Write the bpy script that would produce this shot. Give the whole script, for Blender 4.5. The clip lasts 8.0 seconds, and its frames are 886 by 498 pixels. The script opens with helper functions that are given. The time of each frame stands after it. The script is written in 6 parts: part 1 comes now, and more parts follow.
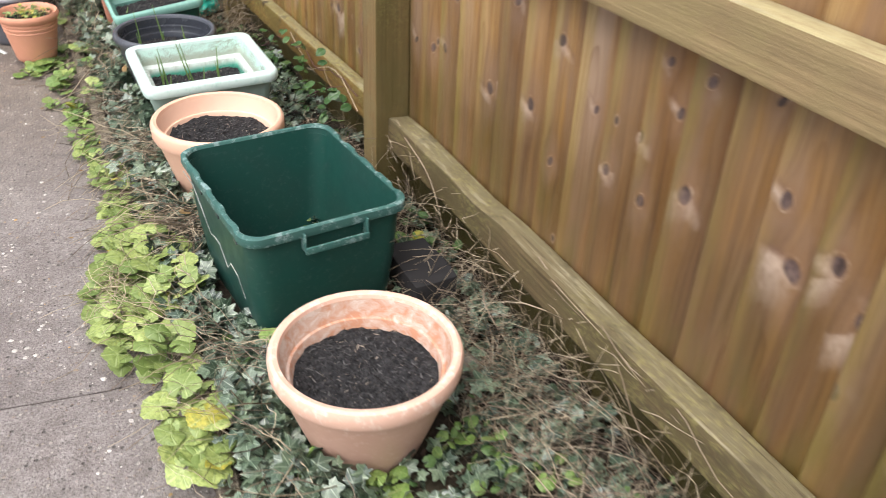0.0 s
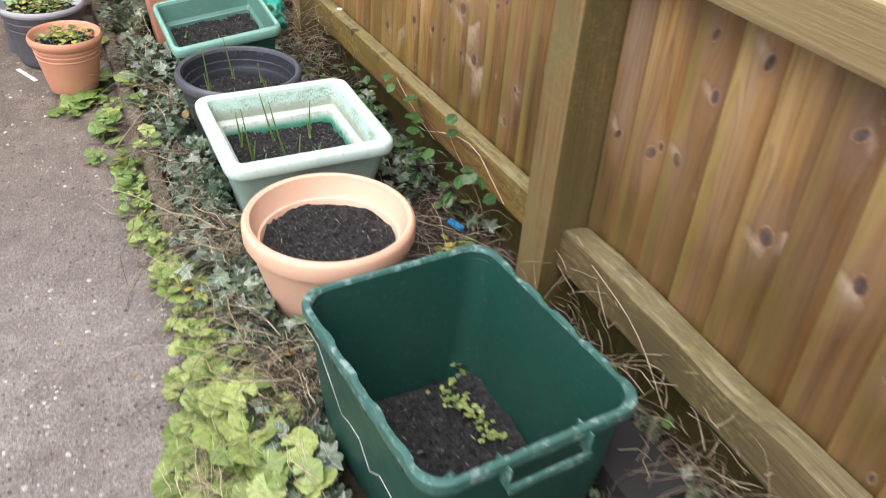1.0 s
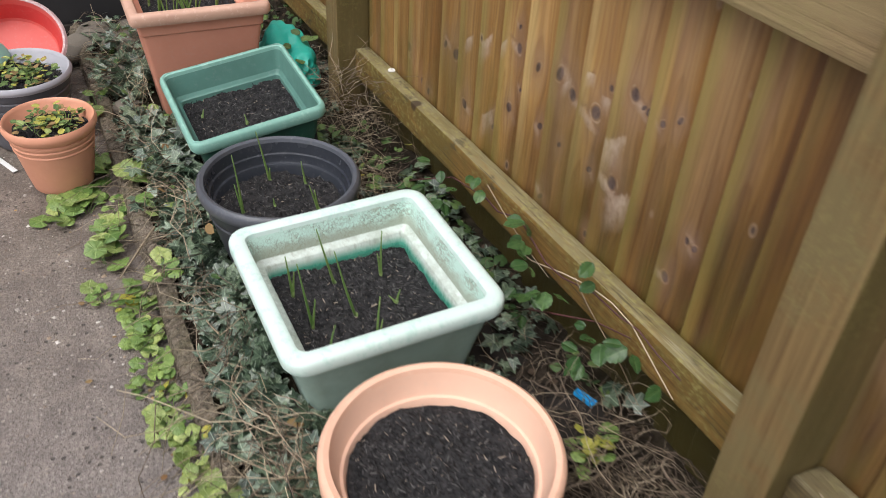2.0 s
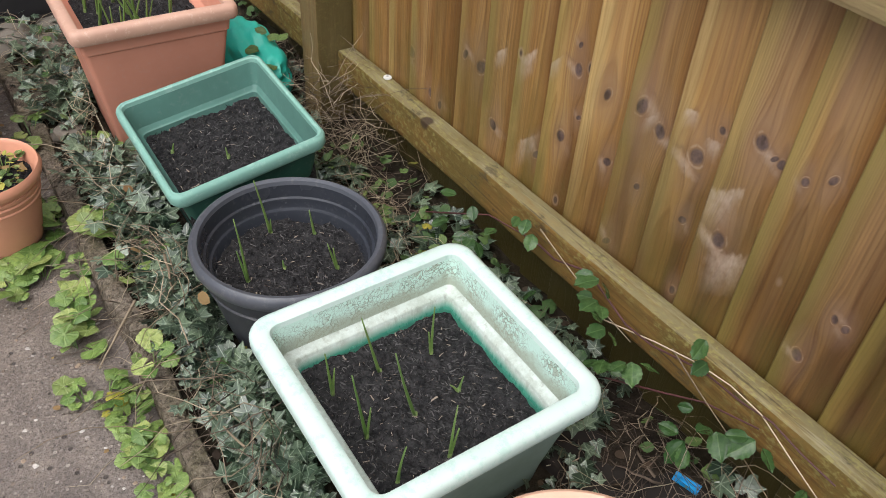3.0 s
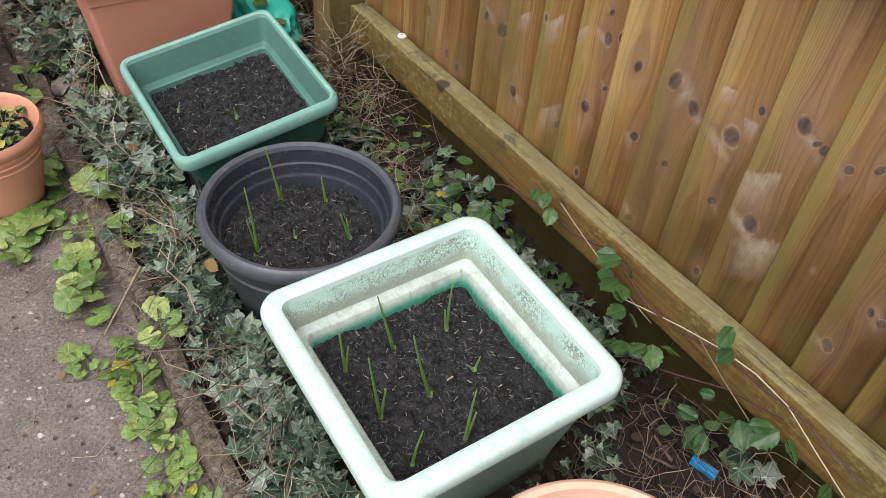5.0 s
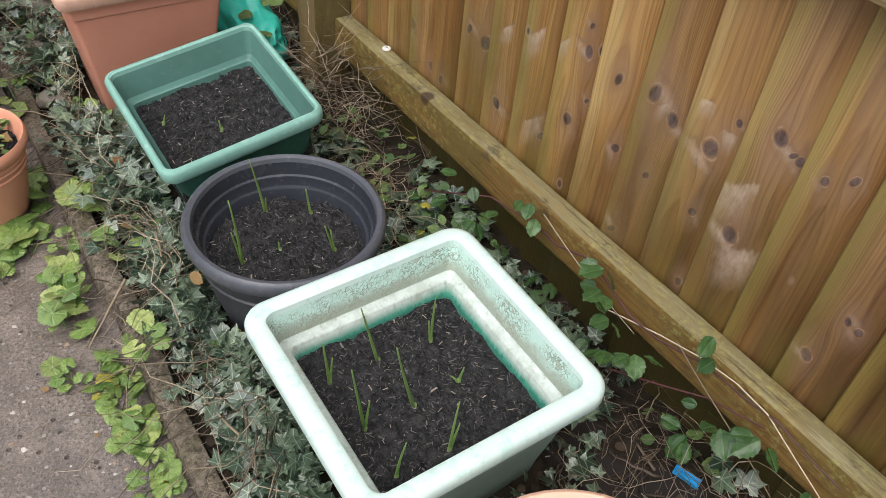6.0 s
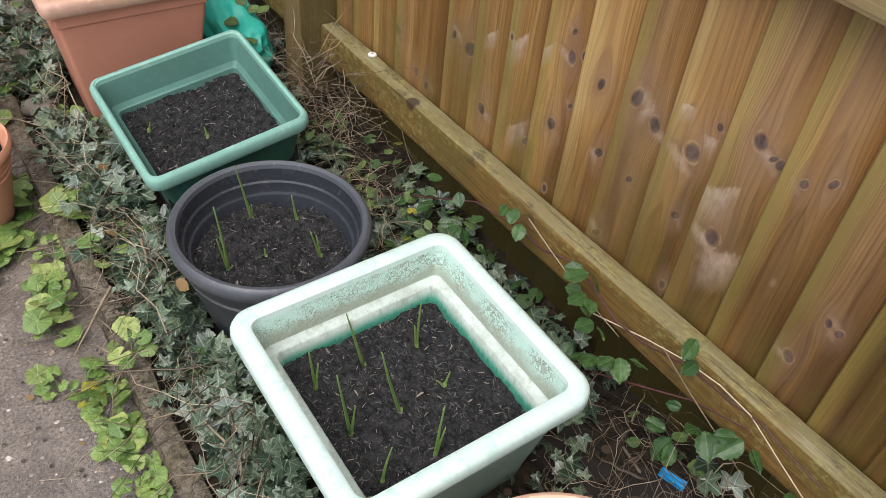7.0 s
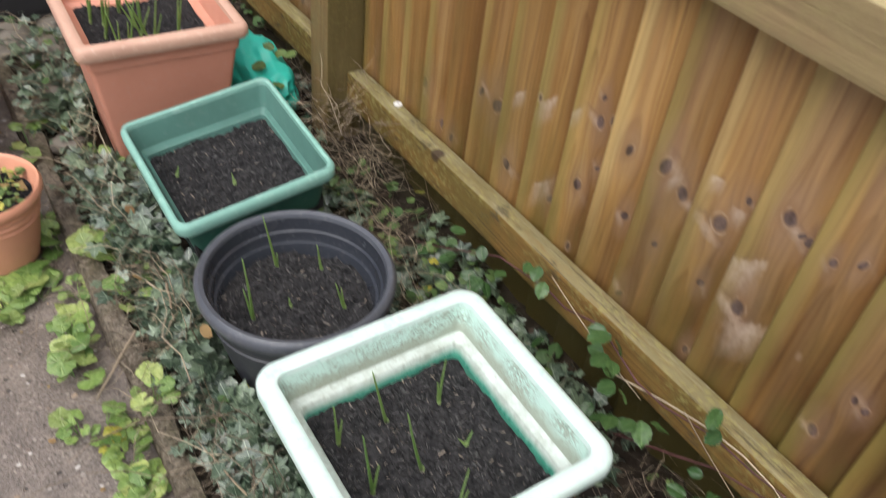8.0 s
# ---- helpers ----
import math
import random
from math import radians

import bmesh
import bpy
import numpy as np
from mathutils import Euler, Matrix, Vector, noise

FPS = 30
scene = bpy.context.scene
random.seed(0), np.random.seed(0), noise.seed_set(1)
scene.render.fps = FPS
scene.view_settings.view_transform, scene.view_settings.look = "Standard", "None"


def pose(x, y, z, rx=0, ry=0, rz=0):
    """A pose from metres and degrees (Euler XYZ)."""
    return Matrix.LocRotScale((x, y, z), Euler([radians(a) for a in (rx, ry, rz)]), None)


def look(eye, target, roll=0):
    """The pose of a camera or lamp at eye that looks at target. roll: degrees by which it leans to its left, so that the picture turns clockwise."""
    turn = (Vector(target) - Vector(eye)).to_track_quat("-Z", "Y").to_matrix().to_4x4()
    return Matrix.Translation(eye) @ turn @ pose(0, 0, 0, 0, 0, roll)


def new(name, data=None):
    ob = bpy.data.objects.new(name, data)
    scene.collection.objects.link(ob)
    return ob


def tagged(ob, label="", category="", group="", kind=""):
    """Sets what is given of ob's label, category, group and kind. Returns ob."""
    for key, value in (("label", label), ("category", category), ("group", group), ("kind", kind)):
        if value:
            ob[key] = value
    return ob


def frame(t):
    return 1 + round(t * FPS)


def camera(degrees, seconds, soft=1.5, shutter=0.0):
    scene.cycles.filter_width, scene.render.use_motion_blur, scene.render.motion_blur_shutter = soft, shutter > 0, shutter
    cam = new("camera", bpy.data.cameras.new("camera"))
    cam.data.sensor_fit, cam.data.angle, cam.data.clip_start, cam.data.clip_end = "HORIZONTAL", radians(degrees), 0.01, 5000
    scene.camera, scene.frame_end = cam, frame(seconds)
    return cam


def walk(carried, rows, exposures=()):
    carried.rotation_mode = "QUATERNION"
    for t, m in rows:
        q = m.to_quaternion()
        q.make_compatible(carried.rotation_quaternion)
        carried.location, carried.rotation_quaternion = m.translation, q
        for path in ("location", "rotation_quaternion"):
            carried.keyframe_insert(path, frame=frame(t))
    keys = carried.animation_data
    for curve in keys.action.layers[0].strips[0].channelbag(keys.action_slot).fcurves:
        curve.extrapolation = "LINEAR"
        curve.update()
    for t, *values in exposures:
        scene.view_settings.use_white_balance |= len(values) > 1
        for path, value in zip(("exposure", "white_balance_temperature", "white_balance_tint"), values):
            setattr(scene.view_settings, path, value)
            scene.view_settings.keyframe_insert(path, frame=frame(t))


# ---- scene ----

# ---------------------------------------------------------------- camera
cam = camera(56.8, 8.0, soft=0.75, shutter=0.3)
PATH = [
    (0, (-0.964, -2.997, 1.349), (-0.183, -1.517, 0.253), 2.8),
    (0.3, (-0.955, -2.743, 1.356), (-0.234, -1.283, 0.196), 4.6),
    (0.5, (-0.95, -2.596, 1.346), (-0.279, -1.111, 0.186), 4.5),
    (0.7, (-0.968, -2.416, 1.343), (-0.26, -0.94, 0.195), 4.2),
    (1, (-1.01, -2.152, 1.324), (-0.251, -0.703, 0.174), 4.6),
    (1.5, (-0.979, -1.754, 1.312), (-0.2, -0.299, 0.182), 3.0),
    (2, (-0.938, -1.377, 1.326), (-0.18, 0.029, 0.123), 3.6),
    (2.2, (-0.951, -1.254, 1.31), (-0.142, 0.112, 0.095), 3.9),
    (3.3, (-0.976, -0.855, 1.32), (-0.1, 0.333, -0.028), 4.8),
    (3.5, (-0.972, -0.842, 1.316), (-0.107, 0.321, -0.061), 5.2),
    (4, (-0.979, -0.831, 1.308), (-0.126, 0.313, -0.093), 6.2),
    (5.3, (-0.964, -0.835, 1.321), (-0.117, 0.323, -0.072), 5.6),
    (5.5, (-0.962, -0.842, 1.323), (-0.107, 0.318, -0.063), 5.5),
    (6, (-0.961, -0.841, 1.327), (-0.086, 0.312, -0.054), 6.1),
    (6.5, (-0.954, -0.846, 1.329), (-0.074, 0.31, -0.045), 5.8),
    (7, (-0.956, -0.85, 1.33), (-0.057, 0.299, -0.039), 6.3),
    (7.5, (-0.957, -0.851, 1.333), (-0.058, 0.304, -0.031), 6.5),
    (7.7, (-0.954, -0.846, 1.338), (-0.053, 0.31, -0.024), 6.6),
    (7.8, (-0.955, -0.835, 1.35), (-0.055, 0.323, -0.011), 6.9),
    (7.9, (-0.956, -0.824, 1.366), (-0.059, 0.341, 0.007), 7.1),
    (8, (-0.976, -0.803, 1.378), (-0.067, 0.39, 0.055), 7.5),
]
walk(cam, [(t, look(eye, target, roll)) for t, eye, target, roll in PATH],
     exposures=[(0.0, 0.84), (1.0, 0.75), (1.5, 0.50), (2.2, 0.27), (3.3, 0.31), (5.5, 0.33), (7.5, 0.35), (8.0, 0.43)])

# ---------------------------------------------------------------- light: bright overcast sky
world = bpy.data.worlds.new("overcast_sky")
scene.world = world
world.use_nodes = True
wn, wl = world.node_tree.nodes, world.node_tree.links
sky = wn.new("ShaderNodeTexSky")
sky.sky_type = "NISHITA"
sky.sun_disc = False
sky.sun_elevation, sky.sun_rotation = radians(58), radians(245)
sky.dust_density, sky.air_density = 4.0, 1.0
soften = wn.new("ShaderNodeHueSaturation")
soften.inputs["Saturation"].default_value = 0.52
wl.new(sky.outputs[0], soften.inputs["Color"])
wl.new(soften.outputs[0], wn["Background"].inputs[0])
wn["Background"].inputs[1].default_value = 0.15

sun = new("sun", bpy.data.lights.new("sun", "SUN"))
sun.data.energy, sun.data.angle, sun.data.color = 1.7, radians(75), (1.0, 0.985, 1.0)
sun.matrix_world = look((-2.1, -1.3, 6.0), (-0.3, 0.0, 0.0))


# ---------------------------------------------------------------- material tools
class Nodes:
    """A short way to write a node material."""

    def __init__(self, name, rough=0.6, metal=0.0, spec=0.5):
        self.m = bpy.data.materials.new(name)
        self.m.use_nodes = True
        self.t = self.m.node_tree
        self.b = self.t.nodes["Principled BSDF"]
        self.b.inputs["Roughness"].default_value = rough
        self.b.inputs["Metallic"].default_value = metal
        self.b.inputs["Specular IOR Level"].default_value = spec

    def add(self, kind, **kw):
        n = self.t.nodes.new(kind)
        for k, v in kw.items():
            n.inputs[k].default_value = v
        return n

    def put(self, a, socket):
        if isinstance(a, (int, float)):
            socket.default_value = a
        elif isinstance(a, tuple):
            socket.default_value = (*a, 1.0) if len(socket.default_value) == 4 and len(a) == 3 else a
        else:
            self.t.links.new(a, socket)

    def math(self, op, a, b=0.0, clamp=False):
        n = self.t.nodes.new("ShaderNodeMath")
        n.operation, n.use_clamp = op, clamp
        self.put(a, n.inputs[0])
        self.put(b, n.inputs[1])
        return n.outputs[0]

    def mix(self, f, a, b, blend="MIX"):
        n = self.t.nodes.new("ShaderNodeMix")
        n.data_type, n.blend_type = "RGBA", blend
        self.put(f, n.inputs[0])
        self.put(a, n.inputs[6])
        self.put(b, n.inputs[7])
        return n.outputs[2]

    def span(self, v, a, b, lo=0.0, hi=1.0):
        n = self.t.nodes.new("ShaderNodeMapRange")
        self.put(v, n.inputs[0])
        for i, x in enumerate((a, b, lo, hi)):
            n.inputs[i + 1].default_value = x
        return n.outputs[0]

    def where(self, scale=(1, 1, 1), world=False, shift=False):
        if world:
            v = self.t.nodes.new("ShaderNodeNewGeometry").outputs["Position"]
        else:
            v = self.t.nodes.new("ShaderNodeTexCoord").outputs["Object"]
        n = self.t.nodes.new("ShaderNodeMapping")
        n.inputs["Scale"].default_value = scale
        self.put(v, n.inputs["Vector"])
        out = n.outputs[0]
        if shift:
            r = self.t.nodes.new("ShaderNodeObjectInfo").outputs["Random"]
            a = self.t.nodes.new("ShaderNodeVectorMath")
            a.operation = "ADD"
            self.put(out, a.inputs[0])
            self.put(self.math("MULTIPLY", r, 37.0), a.inputs[1])
            out = a.outputs[0]
        return out

    def noise(self, v, scale, detail=4.0, rough=0.6, warp=0.0):
        n = self.add("ShaderNodeTexNoise", Scale=scale, Detail=detail, Roughness=rough, Distortion=warp)
        self.put(v, n.inputs["Vector"])
        return n.outputs[0]

    def cells(self, v, scale, rand=1.0):
        n = self.add("ShaderNodeTexVoronoi", Scale=scale, Randomness=rand)
        self.put(v, n.inputs["Vector"])
        return n.outputs["Distance"], n.outputs["Color"]

    def random(self, island=False):
        if island:
            return self.t.nodes.new("ShaderNodeNewGeometry").outputs["Random Per Island"]
        return self.t.nodes.new("ShaderNodeObjectInfo").outputs["Random"]

    def attr(self, name, kind="GEOMETRY"):
        n = self.t.nodes.new("ShaderNodeAttribute")
        n.attribute_type, n.attribute_name = kind, name
        return n

    def bump(self, h, strength=0.3, dist=0.01):
        n = self.add("ShaderNodeBump", Strength=strength, Distance=dist)
        self.put(h, n.inputs["Height"])
        self.put(n.outputs[0], self.b.inputs["Normal"])

    def done(self, color, rough=None):
        self.put(color, self.b.inputs["Base Color"])
        if rough is not None:
            self.put(rough, self.b.inputs["Roughness"])
        return self.m


# ---------------------------------------------------------------- materials
def wood_board():
    """Pressure-treated feather-edge boards: arched growth lines, knots with torn grain, algae at the foot."""
    n = Nodes("treated_softwood_boards", rough=0.5, spec=0.6)
    pos = n.t.nodes.new("ShaderNodeNewGeometry").outputs["Position"]
    sep = n.t.nodes.new("ShaderNodeSeparateXYZ")
    n.put(pos, sep.inputs[0])
    y, z = sep.outputs[1], sep.outputs[2]
    own = n.t.nodes.new("ShaderNodeSeparateXYZ")
    n.put(n.t.nodes.new("ShaderNodeTexCoord").outputs["Object"], own.inputs[0])
    oy = own.outputs[1]
    rnd = n.random()
    other = n.math("FRACT", n.math("MULTIPLY", rnd, 7.31))
    third = n.math("FRACT", n.math("MULTIPLY", rnd, 13.7))
    wob = n.math("SUBTRACT", n.noise(n.where((46, 46, 30), world=True), 1.0, 3.0), 0.5)
    wob2 = n.math("SUBTRACT", n.noise(n.where((58, 58, 34), world=True, shift=True), 1.0, 4.0, 0.65), 0.5)
    crack = n.noise(n.where((120, 120, 60), world=True), 1.0, 3.0)

    def far(p, q):
        return n.math("SQRT", n.math("ADD", n.math("MULTIPLY", p, p), n.math("MULTIPLY", q, q)))

    def turned(p, q, angle):
        co, si = n.math("COSINE", angle), n.math("SINE", angle)
        return (n.math("ADD", n.math("MULTIPLY", p, co), n.math("MULTIPLY", q, si)),
                n.math("SUBTRACT", n.math("MULTIPLY", q, co), n.math("MULTIPLY", p, si)))

    bend, eye, collar, ring, smear, crease, dusk = [], [], [], [], [], [], []
    for name in ("knot_a", "knot_b", "knot_c", "knot_d"):
        k = n.t.nodes.new("ShaderNodeSeparateXYZ")
        n.put(n.attr(name, "OBJECT").outputs["Vector"], k.inputs[0])
        size = n.math("MAXIMUM", k.outputs[2], 0.0001)
        dy, dz = n.math("SUBTRACT", y, k.outputs[0]), n.math("SUBTRACT", z, k.outputs[1])
        p, q = n.math("DIVIDE", dy, size), n.math("DIVIDE", dz, size)
        h1 = n.math("FRACT", n.math("MULTIPLY", k.outputs[1], 91.7))
        h2 = n.math("FRACT", n.math("MULTIPLY", k.outputs[1], 57.3))
        h3 = n.math("FRACT", n.math("MULTIPLY", k.outputs[0], 43.1))
        a, b = turned(p, q, n.span(h1, 0.0, 1.0, -0.5, 0.9))
        d = n.math("ADD", far(n.math("DIVIDE", a, n.span(h2, 0.0, 1.0, 0.62, 1.0)), n.math("MULTIPLY", b, 0.82)), n.math("MULTIPLY", wob, 0.7))
        w = n.span(far(p, n.math("MULTIPLY", q, 0.40)), 0.4, 4.6, 1.0, 0.0)
        bend.append(n.math("MULTIPLY", dy, n.math("MULTIPLY", w, w)))
        e = n.span(d, 1.10, 0.74)
        eye.append(e)
        collar.append(n.span(d, 2.3, 0.9))
        ring.append(n.math("SUBTRACT", n.span(d, 1.42, 1.22), n.span(d, 1.18, 1.0), clamp=True))
        # the torn, bleached smear that trails off from the knot
        side = n.math("SUBTRACT", n.math("MULTIPLY", n.math("ROUND", h3), 2.0), 1.0)
        u, v = turned(n.math("SUBTRACT", p, n.math("MULTIPLY", side, 1.3)), n.math("ADD", q, n.span(h2, 0.0, 1.0, -1.5, 1.9)), n.span(h1, 0.0, 1.0, 0.25, 1.15))
        s2 = n.math("ADD", far(n.math("MULTIPLY", u, 0.44), n.math("MULTIPLY", v, 0.95)), n.math("MULTIPLY", wob2, 1.5))
        some = n.math("MULTIPLY", n.span(h3, 0.20, 0.50, 0.1, 1.0), n.span(size, 0.006, 0.012, 0.3, 1.0))
        smear.append(n.math("MULTIPLY", some, n.span(s2, 1.20, 0.05)))
        crease.append(n.math("MULTIPLY", n.math("MULTIPLY", some, n.span(n.math("ABSOLUTE", n.math("SUBTRACT", s2, 1.15)), 0.0, 0.55, 1.0, 0.0)), n.span(v, -0.3, 0.9)))
        dusk.append(n.span(n.math("ADD", far(n.math("MULTIPLY", p, 0.30), n.math("MULTIPLY", q, 0.13)), n.math("MULTIPLY", wob2, 0.8)), 1.0, 0.25))

    def most(some):
        out = some[0]
        for x in some[1:]:
            out = n.math("MAXIMUM", out, x)
        return out

    eye, collar, ring, smear, crease, dusk = (most(x) for x in (eye, collar, ring, smear, crease, dusk))
    gy = oy
    for x in bend:
        gy = n.math("SUBTRACT", gy, x)

    def along(freq, stretch, detail, rough, warp, seed):
        v = n.t.nodes.new("ShaderNodeCombineXYZ")
        n.put(n.math("MULTIPLY", n.math("ADD", gy, n.math("MULTIPLY", rnd, seed)), freq), v.inputs[1])
        n.put(n.math("MULTIPLY", z, stretch), v.inputs[2])
        n.put(n.math("MULTIPLY", rnd, 23.0), v.inputs[0])
        return n.noise(v.outputs[0], 1.0, detail, rough, warp)

    fine = along(430.0, 5.0, 4.0, 0.7, 0.2, 9.0)
    broad = along(26.0, 1.0, 3.0, 0.55, 0.6, 7.0)
    sway = along(9.0, 1.6, 2.0, 0.5, 0.3, 3.0)
    # growth lines: arches where the heart lies inside the board, straight lines elsewhere
    fibre = along(120.0, 3.2, 4.0, 0.65, 0.5, 5.0)
    heart = n.math("SUBTRACT", gy, n.span(other, 0.0, 1.0, -0.03, 0.15))
    phase = n.math("ADD", n.math("MULTIPLY", n.math("MULTIPLY", heart, heart), n.span(third, 0.0, 1.0, 1500.0, 2700.0)),
                   n.math("ADD", n.math("MULTIPLY", z, n.span(rnd, 0.0, 1.0, 1.2, 5.0)), n.math("MULTIPLY", sway, 5.0)))
    late = n.math("FRACT", phase)
    line = n.math("MULTIPLY", n.math("MULTIPLY", n.math("POWER", late, 3.0), n.span(late, 1.0, 0.93)), n.span(broad, 0.28, 0.62, 0.35, 1.0))
    base = n.mix(other, (0.325, 0.172, 0.050), (0.435, 0.260, 0.082))
    c = n.mix(n.span(broad, 0.42, 0.66, 0.0, 0.75), base, (0.500, 0.330, 0.125))
    c = n.mix(n.span(broad, 0.46, 0.30, 0.0, 0.80), c, (0.240, 0.118, 0.036))
    # greyed, mauve weathering in long soft patches
    old = n.attr("silvering", "OBJECT").outputs["Fac"]
    patch = n.noise(n.where((12, 12, 1.8), world=True, shift=True), 1.0, 4.0, 0.6, 0.6)
    mid = n.math("MULTIPLY", n.span(oy, 0.030, 0.060), n.span(oy, 0.122, 0.100))
    grey = n.math("MULTIPLY", n.math("ADD", n.math("MULTIPLY", old, 0.95), 0.12), n.math("MULTIPLY", n.span(patch, 0.36, 0.56), n.span(mid, 0.0, 1.0, 0.35, 1.0)))
    c = n.mix(grey, c, n.mix(third, (0.300, 0.195, 0.125), (0.420, 0.310, 0.225)))
    # covered side dark orange, lap shade put in too; thick edge bleached to straw
    across = n.math("ADD", oy, n.math("MULTIPLY", n.math("SUBTRACT", patch, 0.5), 0.022))
    c = n.mix(n.math("MULTIPLY", n.span(across, 0.070, 0.030), n.span(third, 0.0, 1.0, 0.55, 1.0)), c, n.mix(1.0, c, (0.60, 0.47, 0.32), "MULTIPLY"))
    straw_ = n.math("MULTIPLY", n.span(across, 0.096, 0.112), n.span(n.math("FRACT", n.math("MULTIPLY", rnd, 29.3)), 0.0, 1.0, 0.20, 0.95))
    c = n.mix(straw_, c, n.mix(other, (0.420, 0.315, 0.110), (0.540, 0.400, 0.190)))
    c = n.mix(1.0, c, n.mix(n.attr("tone", "OBJECT").outputs["Fac"], (0.60, 0.52, 0.42), (1.24, 1.20, 1.15)), "MULTIPLY")
    # damp from the ground upwards, with dimmer light low on the fence put in
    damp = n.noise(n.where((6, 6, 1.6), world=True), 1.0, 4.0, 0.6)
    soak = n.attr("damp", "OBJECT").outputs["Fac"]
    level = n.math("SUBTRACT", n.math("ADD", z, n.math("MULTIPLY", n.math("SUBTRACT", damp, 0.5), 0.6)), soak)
    wet_shade = n.span(level, 0.44, 0.12)
    c = n.mix(n.math("MULTIPLY", wet_shade, 0.82), c, n.mix(n.span(broad, 0.36, 0.62), (0.068, 0.030, 0.008), (0.165, 0.080, 0.018)))
    c = n.mix(n.math("MULTIPLY", n.math("MULTIPLY", old, n.span(wet_shade, 0.0, 1.0, 0.30, 0.26)), n.span(patch, 0.36, 0.58, 0.25, 1.0)), c, (0.235, 0.165, 0.110))
    c = n.mix(n.math("MULTIPLY", line, 0.72), c, n.mix(1.0, c, (0.46, 0.34, 0.25), "MULTIPLY"))
    c = n.mix(n.span(fibre, 0.52, 0.68, 0.0, 0.70), c, n.mix(1.0, c, (0.56, 0.44, 0.34), "MULTIPLY"))
    c = n.mix(n.span(fibre, 0.47, 0.34, 0.0, 0.60), c, n.mix(1.0, c, (1.30, 1.28, 1.22), "MULTIPLY"))
    c = n.mix(n.span(fine, 0.54, 0.74, 0.0, 0.30), c, n.mix(1.0, c, (0.50, 0.40, 0.32), "MULTIPLY"))
    # torn, bleached scars with a sharp upper edge
    tear = n.noise(n.where((75, 75, 34), world=True), 1.0, 4.0, 0.65)
    for name in ("scar_a", "scar_b"):
        k = n.t.nodes.new("ShaderNodeSeparateXYZ")
        n.put(n.attr(name, "OBJECT").outputs["Vector"], k.inputs[0])
        size = n.math("MAXIMUM", k.outputs[2], 0.0001)
        dy = n.math("DIVIDE", n.math("SUBTRACT", y, k.outputs[0]), size)
        dz = n.math("DIVIDE", n.math("SUBTRACT", z, k.outputs[1]), size)
        tilt = n.math("ADD", dz, n.math("MULTIPLY", dy, n.span(third, 0.0, 1.0, 0.1, 1.3)))
        wide_ = n.math("ADD", n.math("ABSOLUTE", dy), n.math("MULTIPLY", n.math("SUBTRACT", tear, 0.5), 1.5))
        high = n.math("ADD", tilt, n.math("MULTIPLY", n.math("SUBTRACT", tear, 0.5), 1.1))
        inside = n.math("MULTIPLY", n.span(wide_, 1.20, 0.45), n.math("MULTIPLY", n.span(high, 0.80, 0.50), n.span(high, -2.2, 0.1)))
        c = n.mix(n.math("MULTIPLY", inside, n.span(crack, 0.35, 0.62, 0.45, 0.80)), c, (0.540, 0.420, 0.320))
        lid = n.math("MULTIPLY", n.span(wide_, 1.15, 0.95), n.math("MULTIPLY", n.span(high, 0.94, 0.84), n.span(high, 0.64, 0.74)))
        c = n.mix(n.math("MULTIPLY", lid, n.span(crack, 0.40, 0.58, 0.0, 0.22)), c, (0.150, 0.088, 0.060))
    # knots: orange-brown collar, torn smear with a dark crease, broken pale ring, purple-black eye
    c = n.mix(n.math("MULTIPLY", dusk, 0.36), c, (0.285, 0.180, 0.128))
    c = n.mix(n.math("MULTIPLY", collar, 0.45), c, (0.215, 0.105, 0.038))
    c = n.mix(n.math("MULTIPLY", smear, n.span(crack, 0.36, 0.60, 0.45, 0.90)), c, (0.500, 0.375, 0.285))
    c = n.mix(n.math("MULTIPLY", crease, n.span(crack, 0.34, 0.62, 0.10, 0.55)), c, (0.165, 0.088, 0.060))
    c = n.mix(n.math("MULTIPLY", ring, n.span(wob2, -0.05, 0.12, 0.0, 0.55)), c, (0.48, 0.36, 0.26))
    core = n.mix(n.span(wob2, -0.12, 0.12), (0.034, 0.021, 0.022), (0.150, 0.100, 0.092))
    c = n.mix(n.math("MULTIPLY", eye, n.span(crack, 0.25, 0.75, 1.0, 0.80)), c, core)
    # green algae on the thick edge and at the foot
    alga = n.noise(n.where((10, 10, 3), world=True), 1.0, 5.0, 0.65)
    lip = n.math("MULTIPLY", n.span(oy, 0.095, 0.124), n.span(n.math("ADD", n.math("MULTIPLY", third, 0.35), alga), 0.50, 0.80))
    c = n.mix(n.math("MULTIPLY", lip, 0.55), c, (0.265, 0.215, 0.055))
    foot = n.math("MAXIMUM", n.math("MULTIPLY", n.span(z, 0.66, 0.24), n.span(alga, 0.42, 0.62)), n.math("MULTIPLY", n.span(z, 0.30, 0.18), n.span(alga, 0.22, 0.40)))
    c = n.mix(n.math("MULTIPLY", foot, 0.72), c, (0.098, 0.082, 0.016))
    # below the low rail: its shade painted in, over wet olive timber
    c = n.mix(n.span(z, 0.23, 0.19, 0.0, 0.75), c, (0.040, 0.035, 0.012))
    # pin knots and nail marks
    pin, _ = n.cells(n.where((1, 9, 5), world=True, shift=True), 1.0)
    c = n.mix(n.span(pin, 0.06, 0.085, 0.40, 0.0), c, (0.44, 0.32, 0.23))
    c = n.mix(n.span(pin, 0.035, 0.06, 0.9, 0.0), c, (0.05, 0.028, 0.022))
    relief = n.math("ADD", n.math("MULTIPLY", fine, 0.5), n.math("MULTIPLY", line, -0.5))
